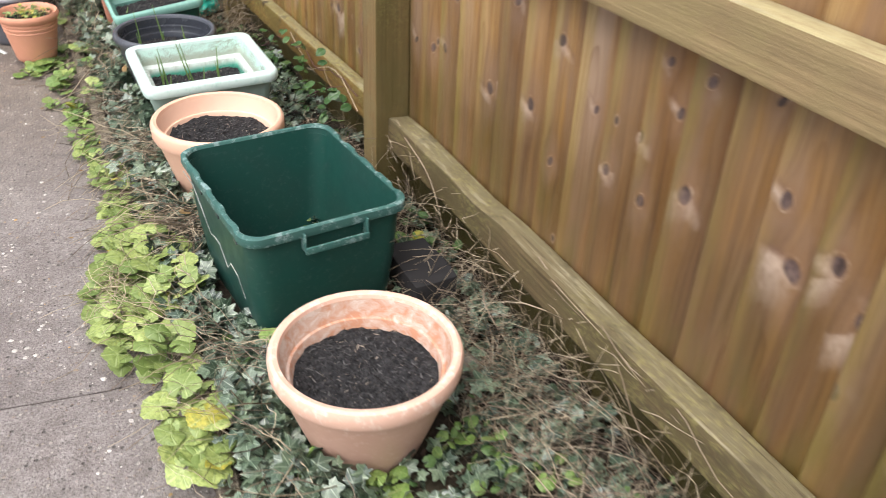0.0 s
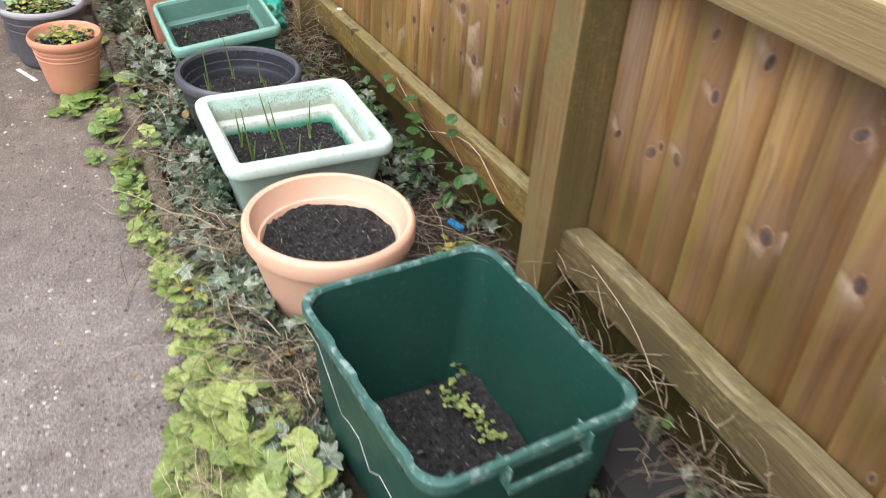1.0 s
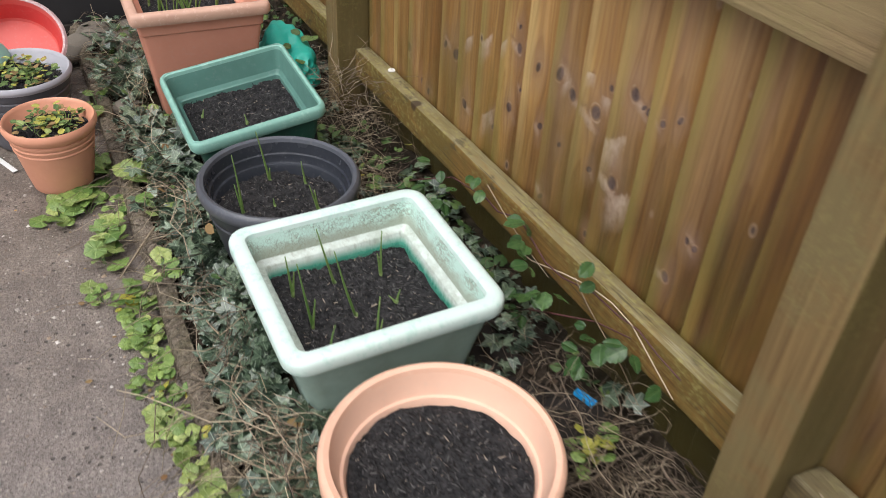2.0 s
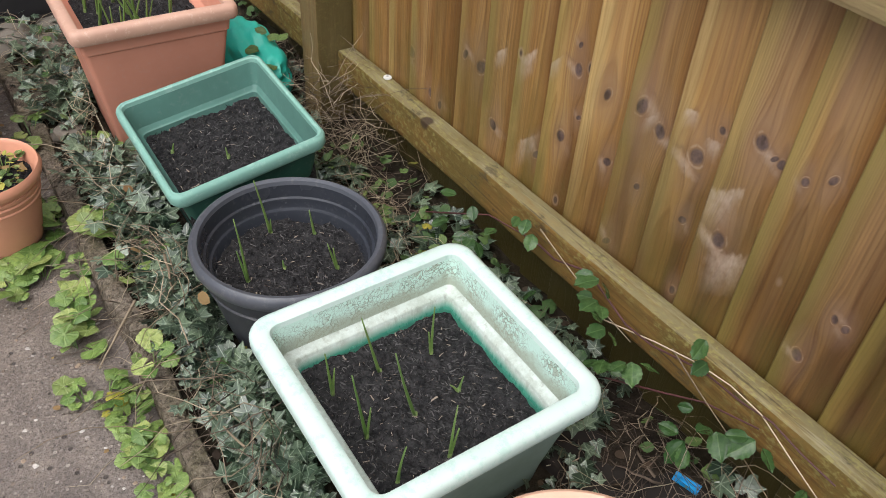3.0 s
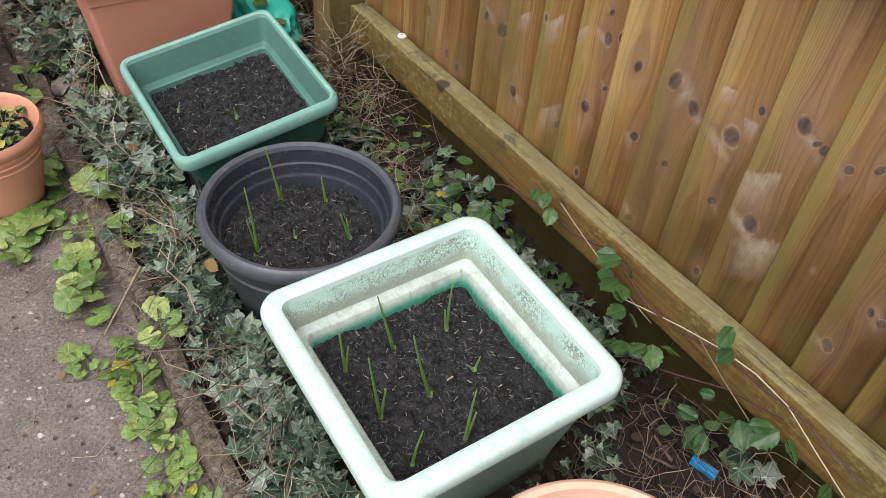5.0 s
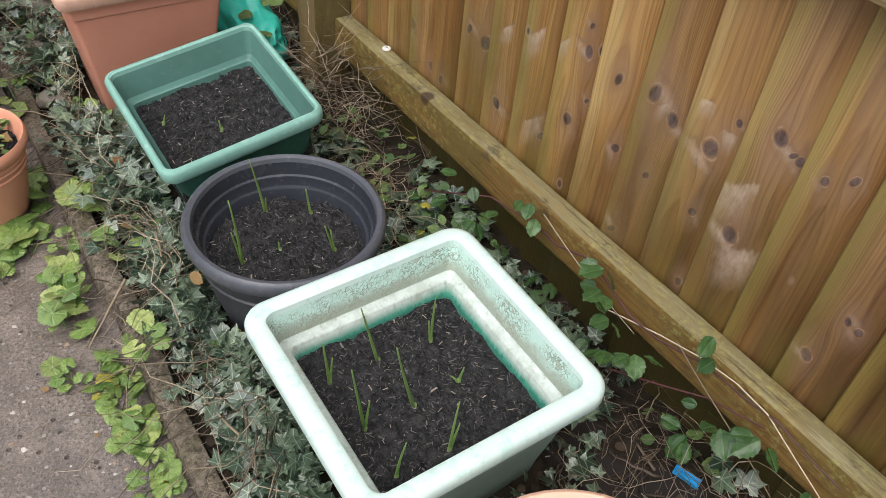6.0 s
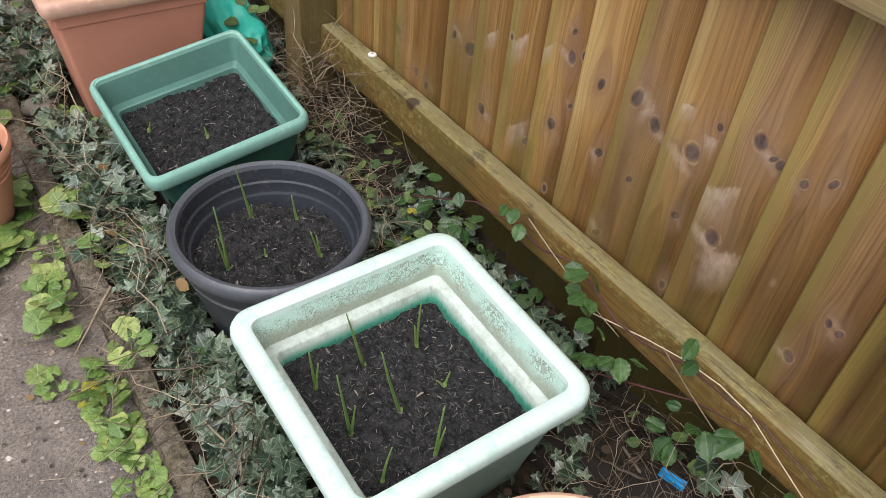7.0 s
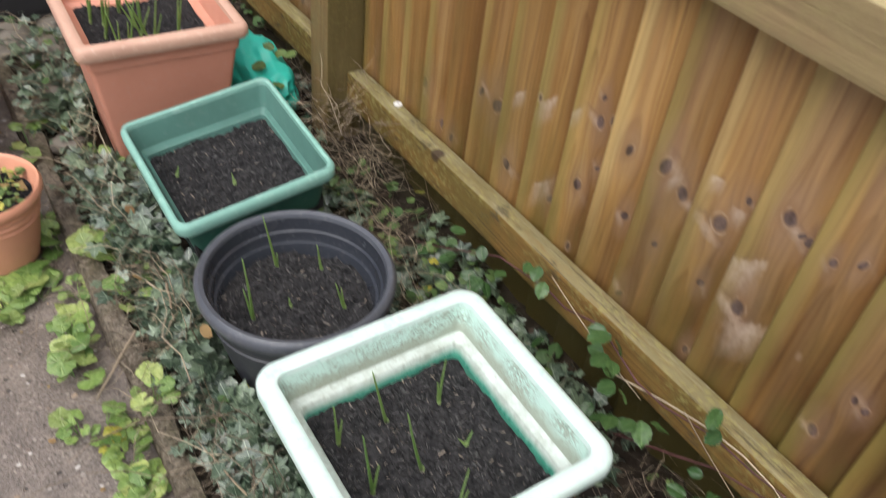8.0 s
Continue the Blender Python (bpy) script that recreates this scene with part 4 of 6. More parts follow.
def round_pot(name, loc, r, h, base_r, mats, label, rim_h=0.045, rim_out=0.012, rim_w=0.022, ledge_z=None, bands=(), rz=0.0, category="plant pot", group="round pots", double=False):
    """A round pot: wall with turned bands, thick rolled rim, inside with a ledge."""
    rim_m, in_m, out_m = mats
    p = thing(name, loc, label, category, group, rz)
    top = h - rim_h
    r_top = r - rim_out
    prof = [(base_r - 0.006, 0.0), (base_r, 0.005)]
    steps = 14
    for i in range(1, steps + 1):
        t = i / steps
        z = 0.005 + (top - 0.005) * t
        rr = base_r + (r_top - base_r) * t ** 0.92
        prof.append((rr, z))
    for zb, depth in bands:
        rr = base_r + (r_top - base_r) * (zb / top) ** 0.92
        prof += [(rr + 0.001, zb - 0.004), (rr - depth, zb), (rr + 0.001, zb + 0.004)]
    prof.sort(key=lambda q: q[1])
    part("outer_wall", loft([circle(a, z) for a, z in prof], cap_first=True), out_m, p)
    e = rim_w
    rim = [(r_top - 0.004, top), (r - 0.004, top - 0.001), (r - 0.001, top + 0.006), (r, h - 0.012), (r - 0.004, h - 0.003), (r - e * 0.45, h), (r - e + 0.003, h - 0.003), (r - e, h - 0.012)]
    part("rim", loft([circle(a, z) for a, z in rim]), rim_m, p)
    lz = ledge_z if ledge_z else h * 0.75
    step = [(r - e - 0.004, lz + 0.026), (r - e - 0.009, lz + 0.024), (r - e - 0.010, lz + 0.020)] if double else []
    inner = [(r - e, h - 0.0115), *step, (r - e - 0.011, lz + 0.004), (r - e - 0.013, lz + 0.001), (r - e - 0.018, lz), (r - e - 0.020, lz - 0.004), (r - e - 0.026, lz - 0.03), (base_r - 0.006, 0.02)]
    part("inside", loft([circle(a, z) for a, z in inner], cap_last=True), in_m, p)
    return p


def sliver(rnd, size):
    """A thin flat bark chip."""
    l, w, t = size, size * rnd.uniform(0.10, 0.28), size * 0.08
    v = [(-w, -l, 0), (w * 0.7, -l * 0.8, 0), (w, l * 0.7, 0), (-w * 0.5, l, 0), (-w * 0.8, -l * 0.8, t), (w * 0.5, -l * 0.6, t), (w * 0.7, l * 0.6, t), (-w * 0.4, l * 0.8, t)]
    return v, [(3, 2, 1, 0), (4, 5, 6, 7), (0, 1, 5, 4), (1, 2, 6, 5), (2, 3, 7, 6), (3, 0, 4, 7)]


def soil(loc, shape, size, label, seed, chips_n=260, bump=0.009, turn=(0, 0, 0)):
    """Compost filling a pot, with bark chips on it."""
    rnd = random.Random(seed)

    def height(x, y):
        crumb = abs(noise.noise(Vector((x * 60, y * 60 + seed, 8)))) + 0.6 * abs(noise.noise(Vector((x * 130 + seed, y * 130, 2))))
        return bump * (0.9 * crumb - 0.4 + noise.noise(Vector((x * 14 + seed, y * 14, 0))) + 0.7 * noise.noise(Vector((x * 42, y * 42 + seed, 3))) + 0.4 * noise.noise(Vector((x * 110, y * 110, seed))))
    bm = bmesh.new()
    k = 90
    if shape == "round":
        rows = []
        for i in range(1, 45):
            q = i / 44
            rows.append([bm.verts.new((size * q * math.cos(2 * math.pi * j / k), size * q * math.sin(2 * math.pi * j / k), 0)) for j in range(k)])
        c = bm.verts.new((0, 0, 0))
        for j in range(k):
            bm.faces.new((c, rows[0][j], rows[0][(j + 1) % k]))
        for a, b in zip(rows, rows[1:]):
            for j in range(k):
                bm.faces.new((a[j], b[j], b[(j + 1) % k], a[(j + 1) % k]))
    else:
        hw, hd = size
        g = [[bm.verts.new((-hw + 2 * hw * i / k, -hd + 2 * hd * j / k, 0)) for j in range(k + 1)] for i in range(k + 1)]
        for a, b in zip(g, g[1:]):
            for j in range(k):
                bm.faces.new((a[j], b[j], b[j + 1], a[j + 1]))
    for v in bm.verts:
        v.co.z = height(v.co.x, v.co.y)
    out = bmesh.ops.extrude_face_region(bm, geom=bm.faces[:])
    for v in out["geom"]:
        if isinstance(v, bmesh.types.BMVert):
            v.co.z = -0.05
    bmesh.ops.recalc_face_normals(bm, faces=bm.faces)
    s = part("compost", bm, M_SOIL, None)
    s.matrix_world = pose(*loc, *turn)
    tagged(s, label, "compost")
    pieces = []
    for _ in range(chips_n * 7):
        if shape == "round":
            a, q = rnd.uniform(0, 6.28), size * 0.97 * math.sqrt(rnd.random())
            x, y = q * math.cos(a), q * math.sin(a)
        else:
            x, y = rnd.uniform(-1, 1) * size[0] * 0.97, rnd.uniform(-1, 1) * size[1] * 0.97
        m = pose(x, y, height(x, y) + 0.0012, rnd.gauss(0, 32), rnd.gauss(0, 32), rnd.uniform(0, 360))
        pieces.append(moved(sliver(rnd, 0.0018 + 0.0060 * rnd.random() ** 2.6), m))
    joined("bark_litter", pieces, M_CHIP, smooth=False, parent=s)
    return s


def shoot(x, y, z, blades, label="young green onion shoot in the compost"):
    """A sprouting bulb: each blade is (lean x, lean y, height, bend)."""
    p = thing("sprout", (x, y, z), label, "seedling", "sprouting shoots")
    for k, (dx, dy, h, bend) in enumerate(blades):
        pts = []
        for i in range(8):
            t = i / 7
            pts.append((dx * t + bend * t * t, dy * t, -0.004 + (h + 0.004) * t))
        v, f = tube_data(pts, 0.0036, 0.0011, 6)
        me = mesh_of("blade", (v, f, [0.0] * len(v)), M_SHOOT)
        ob = new("blade", me)
        ob.parent = p
    v, f = tube_data([(0, 0, -0.008), (0, 0, 0.0), (0.0005, 0, 0.008)], 0.0048, 0.0036, 6)
    ob = new("sheath", mesh_of("sheath", (v, f, [1.0] * len(v)), M_SHOOT))
    ob.parent = p
    return p


def place_pots():
    # near terracotta pot
    z = 0.015
    round_pot("round_pot", (-0.503, -1.814, z), 0.197, 0.268, 0.112, (M_LIME_RIM, M_LIME, M_CLAYISH), "terracotta-coloured round pot with white limescale inside",
              rim_h=0.042, rim_w=0.024, ledge_z=0.215)
    soil((-0.503, -1.814, z + 0.193), "round", 0.150, "dark compost in the limescaled round pot", 1)
    # bin is separate; pale pot
    round_pot("round_pot", (-0.518, -0.640, z), 0.199, 0.278, 0.122, (M_PEACH, M_PEACH_IN, M_PEACH), "pale peach plastic round pot filled with compost",
              rim_h=0.05, rim_w=0.022, ledge_z=0.222, rz=30)
    soil((-0.518, -0.640, z + 0.213), "round", 0.1530, "dark compost filling the pale peach pot", 2)
    # mint planter
    square_planter((-0.459, -0.160, z), 0.450, 0.446, 0.286, 0.035, 0.70, (M_MINT_RIM, M_MINT_IN, M_MINT_LEDGE, M_MINT_LOW, M_MINT_OUT),
                   "sun-bleached pale mint square planter with flaking inside", 0.220, rz=-0.2, tip=(0.0, -1.4), white=0.028)
    soil((-0.466, -0.160, z + 0.176), "square", (0.162, 0.160), "dark bark compost in the mint planter", 3, 420)
    # black pot
    round_pot("round_pot", (-0.510, 0.258, z), 0.193, 0.265, 0.125, (M_BLACK_RIM, M_BLACK_IN, M_BLACK), "charcoal plastic round pot with onion shoots",
              rim_h=0.03, rim_w=0.021, ledge_z=0.200, bands=((0.19, 0.003),), double=True)
    soil((-0.510, 0.258, z + 0.180), "round", 0.1525, "dark bark compost in the charcoal pot", 4, 320)
    # green planter
    square_planter((-0.456, 0.687, 0.031), 0.366, 0.368, 0.285, 0.016, 0.72, (M_GREEN_RIM, M_GREEN_IN, M_GREEN_IN, M_GREEN_IN, M_GREEN_OUT),
                   "mid-green square plastic planter filled with compost", 0.215, radius=0.03, rz=0.6, tip=(5.4, -7.6), step=0.005)
    soil((-0.481, 0.669, 0.2195), "square", (0.151, 0.151), "dark compost in the green planter", 5, 320, turn=(5.4, -7.6, 0.6))
    # large terracotta trough
    square_planter((-0.503, 1.168, 0.01), 0.404, 0.42, 0.417, 0.030, 0.64, (M_CLAYISH, M_TROUGH, M_TROUGH, M_TROUGH, M_TROUGH),
                   "tall brick-coloured square planter with green shoots", 0.355, radius=0.022, rim_h=0.034, groove=True, rz=-2.0)
    soil((-0.503, 1.168, 0.01 + 0.340), "square", (0.152, 0.158), "dark compost in the tall terracotta planter", 6, 120)
    # small pot and grey pot on the path
    round_pot("small_pot", (-0.974, 0.854, 0.018), 0.123, 0.205, 0.080, (M_CLAY, M_CLAY, M_CLAY), "small ribbed terracotta pot with leafy seedlings",
              rim_h=0.026, rim_out=0.010, rim_w=0.013, ledge_z=0.165, bands=((0.135, 0.0013), (0.152, 0.0013), (0.167, 0.0013)))
    soil((-0.974, 0.854, 0.190), "round", 0.097, "compost in the small terracotta pot", 7, 60)
    round_pot("grey_pot", (-1.029, 1.180, 0.003), 0.153, 0.229, 0.106, (M_GREY, M_GREY, M_SLATE), "slate-grey plastic pot with a pale rim and weeds",
              rim_h=0.022, rim_out=0.008, rim_w=0.014, ledge_z=0.195, bands=((0.15, 0.002), (0.18, 0.002)))
    soil((-1.029, 1.180, 0.196), "round", 0.121, "compost in the grey pot", 8, 60)


M_CLAYISH = plastic("weathered_terracotta_plastic", (0.62, 0.385, 0.290), (0.50, 0.29, 0.215), 0.6, 0.5, dusty=(0.82, 0.64, 0.54), dust=0.4)
place_pots()


def place_shoots():
    shoot(-0.495, -0.075, 0.191, ((-0.035, 0.0, 0.156, 0.0), (-0.012, 0.004, 0.05, 0.0)))
    shoot(-0.490, -0.188, 0.191, ((-0.05, 0.0, 0.18, 0.008),))
    shoot(-0.582, -0.184, 0.191, ((-0.024, 0.0, 0.168, 0.0), (0.008, 0.0, 0.07, 0.0)))
    shoot(-0.484, -0.286, 0.191, ((0.0, 0.0, 0.125, 0.006), (0.01, -0.004, 0.07, 0.0)))
    shoot(-0.391, -0.082, 0.191, ((-0.002, 0.0, 0.118, 0.004), (-0.008, 0.0, 0.06, 0.0)))
    shoot(-0.588, -0.073, 0.191, ((-0.010, 0.0, 0.105, 0.0), (0.006, 0.0, 0.06, 0.0)))
    shoot(-0.583, -0.286, 0.191, ((0.002, 0.0, 0.085, 0.012),))
    shoot(-0.397, -0.182, 0.191, ((0.004, 0.0, 0.035, 0.004), (-0.010, 0.004, 0.022, -0.006)))
    shoot(-0.505, 0.370, 0.192, ((-0.020, 0.0, 0.148, -0.004), (0.002, 0.0, 0.04, 0.0)))
    shoot(-0.434, 0.204, 0.192, ((-0.020, 0.0, 0.076, 0.0), (-0.008, 0.0, 0.06, 0.0)))
    shoot(-0.604, 0.255, 0.192, ((-0.006, 0.0, 0.165, -0.006), (-0.012, 0.01, 0.08, 0.0)))
    shoot(-0.426, 0.324, 0.192, ((-0.009, 0.0, 0.07, 0.0),))
    shoot(-0.527, 0.255, 0.192, ((-0.002, 0.0, 0.025, 0.0),))
    shoot(-0.589, 0.729, 0.210, ((0.004, 0.0, 0.025, 0.002),))
    shoot(-0.486, 0.644, 0.216, ((-0.004, 0.0, 0.028, 0.0),))
    rnd = random.Random(21)
    for _ in range(12):
        x, y = -0.503 + rnd.uniform(-0.13, 0.11), 1.168 + rnd.uniform(-0.13, 0.12)
        shoot(x, y, 0.351, tuple((rnd.uniform(-0.04, 0.03), rnd.uniform(-0.02, 0.02), rnd.uniform(0.07, 0.14), 0.0) for _ in range(2)))


place_shoots()


def build_bin():
    z0, h = 0.012, 0.358
    p = thing("storage_box", (-0.470, -1.219, z0), "dark green plastic recycling box with a worn rim", "box", rz=4.8)
    a, b, r = 0.211, 0.257, 0.05
    top = h - 0.022
    out = [rrect(a * 0.80, b * 0.83, r, 0.0), rrect(a * 0.815, b * 0.845, r, 0.012), rrect(a * 0.90, b * 0.915, r, top * 0.55), rrect(a - 0.014, b - 0.014, r - 0.004, top)]
    shell = part("outer_wall", loft(out, cap_first=True), M_BIN, p)

    def lip(hw, hd, z, dent):
        pts = []
        for x, y, q in rrect(hw, hd, r, z, 7, 30):
            side = abs(x) > hw - 0.004
            k = 0.0
            if side and abs(y) < hd - 0.05:
                k = 1.0 if math.sin(y * 64.0) > 0.35 else 0.0
            k += 0.4 * noise.noise(Vector((x * 60, y * 60, 1)))
            pts.append((x - math.copysign(dent * k, x), y, q - 0.4 * dent * k))
        return pts
    rim = [lip(a - 0.016, b - 0.016, top - 0.002, 0), lip(a - 0.002, b - 0.002, top - 0.003, 0.001), lip(a, b, top + 0.004, 0.003), lip(a - 0.001, b - 0.001, h - 0.003, 0.005), lip(a - 0.005, b - 0.005, h, 0.0055), lip(a - 0.012, b - 0.012, h - 0.001, 0.005), lip(a - 0.015, b - 0.015, h - 0.008, 0.001)]
    part("rim", loft(rim), M_BIN_RIM, p, "scuffed pale rim with notches")
    inner = [rrect(a - 0.015, b - 0.015, r - 0.006, h - 0.0075), rrect(a - 0.019, b - 0.019, r - 0.006, top - 0.02), rrect(a * 0.80 - 0.004, b * 0.83 - 0.004, r - 0.004, 0.006)]
    part("inside", loft(inner, cap_last=True), M_BIN, p)
    # loop handle on the short side
    y0, zt, zb = -b + 0.020, top + 0.010, top - 0.038
    bm = bmesh.new()
    for s in (-1, 1):
        m = box(0.008 + 0.078 * s - 0.0022, 0.008 + 0.078 * s + 0.0022, y0 - 0.030, y0 + 0.010, zb, zt, 0.0015)
        me = bpy.data.meshes.new("tmp")
        m.to_mesh(me)
        m.free()
        bm.from_mesh(me)
        bpy.data.meshes.remove(me)
    m = box(-0.072, 0.088, y0 - 0.034, y0 - 0.027, zb - 0.004, zb + 0.013, 0.002)
    me = bpy.data.meshes.new("tmp")
    m.to_mesh(me)
    m.free()
    bm.from_mesh(me)
    bpy.data.meshes.remove(me)
    part("handle", bm, M_BIN_RIM, shell, "moulded loop handle")
    for y in (-0.16, -0.03, 0.10):
        part("slot", box(-a + 0.013, -a + 0.020, y, y + 0.022, top - 0.040, top - 0.018, 0.002), M_BLACK, shell)
    soil((-0.470, -1.219, z0 + 0.055), "square", (0.162, 0.198), "bare dark compost in the bottom of the box", 9, 140)
    rnd = random.Random(5)
    shape = mesh_of("leaf", round_shape(rnd, 6), M_WEED)
    for x, y in ((-0.40, -1.08), (-0.385, -1.13), (-0.372, -1.19)):
        plant = thing("seedling", (x, y, z0 + 0.056), "tiny yellow-green weed in the box", "seedling", "weeds in the box")
        for _ in range(24):
            q = new("leaf", shape)
            q.parent = plant
            q.matrix_basis = laid(rnd.gauss(0, 0.016), rnd.uniform(-0.035, 0.035), rnd.uniform(0.006, 0.034), rnd.uniform(0.008, 0.015), rnd, 40)
    bit = part("plastic_shard", box(-0.03, 0.03, -0.006, 0.006, 0.0, 0.003, 0.001, 0.002, 3, 2), M_BIN_RIM, None)
    bit.matrix_world = pose(-0.51, -1.27, z0 + 0.066, 4, 3, 25)
    tagged(bit, "broken sliver of green plastic on the compost", "plastic shard")
    pts = []
    for y, z in ((-1.04, 0.335), (-1.06, 0.30), (-1.10, 0.255), (-1.15, 0.20), (-1.185, 0.212), (-1.23, 0.215), (-1.265, 0.165), (-1.31, 0.205), (-1.36, 0.20), (-1.39, 0.15)):
        hw = 0.1725 + 0.085 * z + (0.012 if z > 0.32 else 0.0)
        pts.append((-0.470 - hw - 0.002 - (y + 1.219) * 0.07, y, z))
    cord = part("string", tube(pts, 0.0013, 0.0011, 4), M_CORD, None)
    tagged(cord, "thin pale string caught on the green box", "string")
    return p


build_bin()


# ---------------------------------------------------------------- plants
FOOT = ((-0.500, -1.813, 0.13), (-0.470, -1.219, 0.21), (-0.518, -0.640, 0.14), (-0.466, -0.165, 0.18), (-0.510, 0.258, 0.145), (-0.462, 0.69, 0.16), (-0.503, 1.168, 0.165))


def free(x, y, z, extra=0.0):
    for cx, cy, r in FOOT:
        if math.hypot(x - cx, y - cy) < r + extra + 0.22 * max(0.0, z - 0.02):
            return False
    return True


def build_ivy():
    """Ivy over the strip: the stretch the camera passes nearest in single leaves, the rest joined."""
    rnd = random.Random(8)
    ivy = thing("ivy", (0, 0, 0), "dense dark ivy with pale veins covering the bed", "ivy")
    shapes = [ivy_shape(rnd) for _ in range(9)]
    meshes = [mesh_of("leaf", s, M_IVY) for s in shapes]
    rest, single = [], 0
    for _ in range(17000):
        y = rnd.uniform(-2.7, 1.9)
        if rnd.random() < 0.62:
            x = -0.685 + rnd.gauss(0.0, 0.06)
            thick = 0.10
        else:
            x = rnd.uniform(-0.66, -0.03)
            thick = 0.06
            dense = noise.noise(Vector((x * 4, y * 4, 9.0))) + (0.42 if y < -1.5 else 0.0) + (0.1 if y > 0.6 else 0.0)
            if dense < 0.05:
                continue
        bare = -0.22 < y < 0.55 or -0.05 < y < 0.30 or 0.62 < y < 0.98 or -1.85 < y < -1.28 or -1.52 < y < -1.28 or -0.42 < y < -0.34 or 1.0 < y < 1.25
        if x < -0.825 or (x < -0.770 and bare and rnd.random() < 0.88) or (y > 0.95 and rnd.random() < 0.55 + 0.6 * max(0.0, y - 1.25)):
            continue
        z = max(bed(max(x, -0.755), y), 0.045 if x < -0.75 else 0.0) + rnd.uniform(0.005, thick) * max(0.25, min(1.0, 0.65 + 0.8 * noise.noise(Vector((x * 6, y * 6, 4)))))
        if not free(x, y, z, 0.01):
            continue
        size = 0.019 + 0.028 * rnd.random() ** 1.4
        m = laid(x, y, z, size, rnd, 62)
        k = rnd.randrange(9)
        if single < 290 and -0.25 < y < 0.5 and x < -0.55 and z > 0.06:
            q = new("leaf", meshes[k])
            q.parent = ivy
            q.matrix_basis = m
            single += 1
        else:
            rest.append(moved(shapes[k], m))
    joined("foliage", rest, M_IVY, vein=True, parent=ivy)
    return ivy


build_ivy()


def build_undergrowth():
    """Low mixed leaves between the pots and the fence."""
    rnd = random.Random(31)
    shapes = [round_shape(rnd, 5) for _ in range(3)] + [oval_shape(rnd) for _ in range(3)]
    pieces = []
    for _ in range(2200):
        y = rnd.uniform(-2.75, 1.85)
        x = rnd.uniform(-0.74, -0.03)
        want = noise.noise(Vector((x * 3.5, y * 3.5, 21.0))) + (0.22 if y < -1.85 else 0.40 if y > 0.55 and x < -0.62 else 0.0)
        if want < 0.16:
            continue
        z = bed(x, y) + rnd.uniform(0.01, 0.06)
        if free(x, y, z, 0.01):
            pieces.append(moved(shapes[rnd.randrange(6)], laid(x, y, z, rnd.uniform(0.014, 0.036), rnd, 45)))
    joined("undergrowth", pieces, M_LOWLEAF, "low mixed green leaves among the dry stalks", "undergrowth", vein=True)


build_undergrowth()


def strand(rnd, x, y, z, length, rise, r, curl=1.0):
    a = rnd.uniform(0, 6.28)
    pts, p, up = [], Vector((x, y, z)), rise
    steps = 7
    for i in range(steps):
        pts.append(tuple(p))
        a += rnd.gauss(0, 0.45 * curl)
        up += rnd.gauss(-0.16, 0.18)
        p = p + Vector((math.cos(a), math.sin(a), up)) * (length / steps)
        low = bed(max(p.x, -0.755), p.y) + 0.003 if p.x > -0.83 else 0.002
        p.z = max(p.z, low)
        p.x = min(p.x, -0.022)
    if any(not free(*q, 0.035) for q in pts):
        return [], []
    return tube_data(pts, r, r * 0.5, 3)


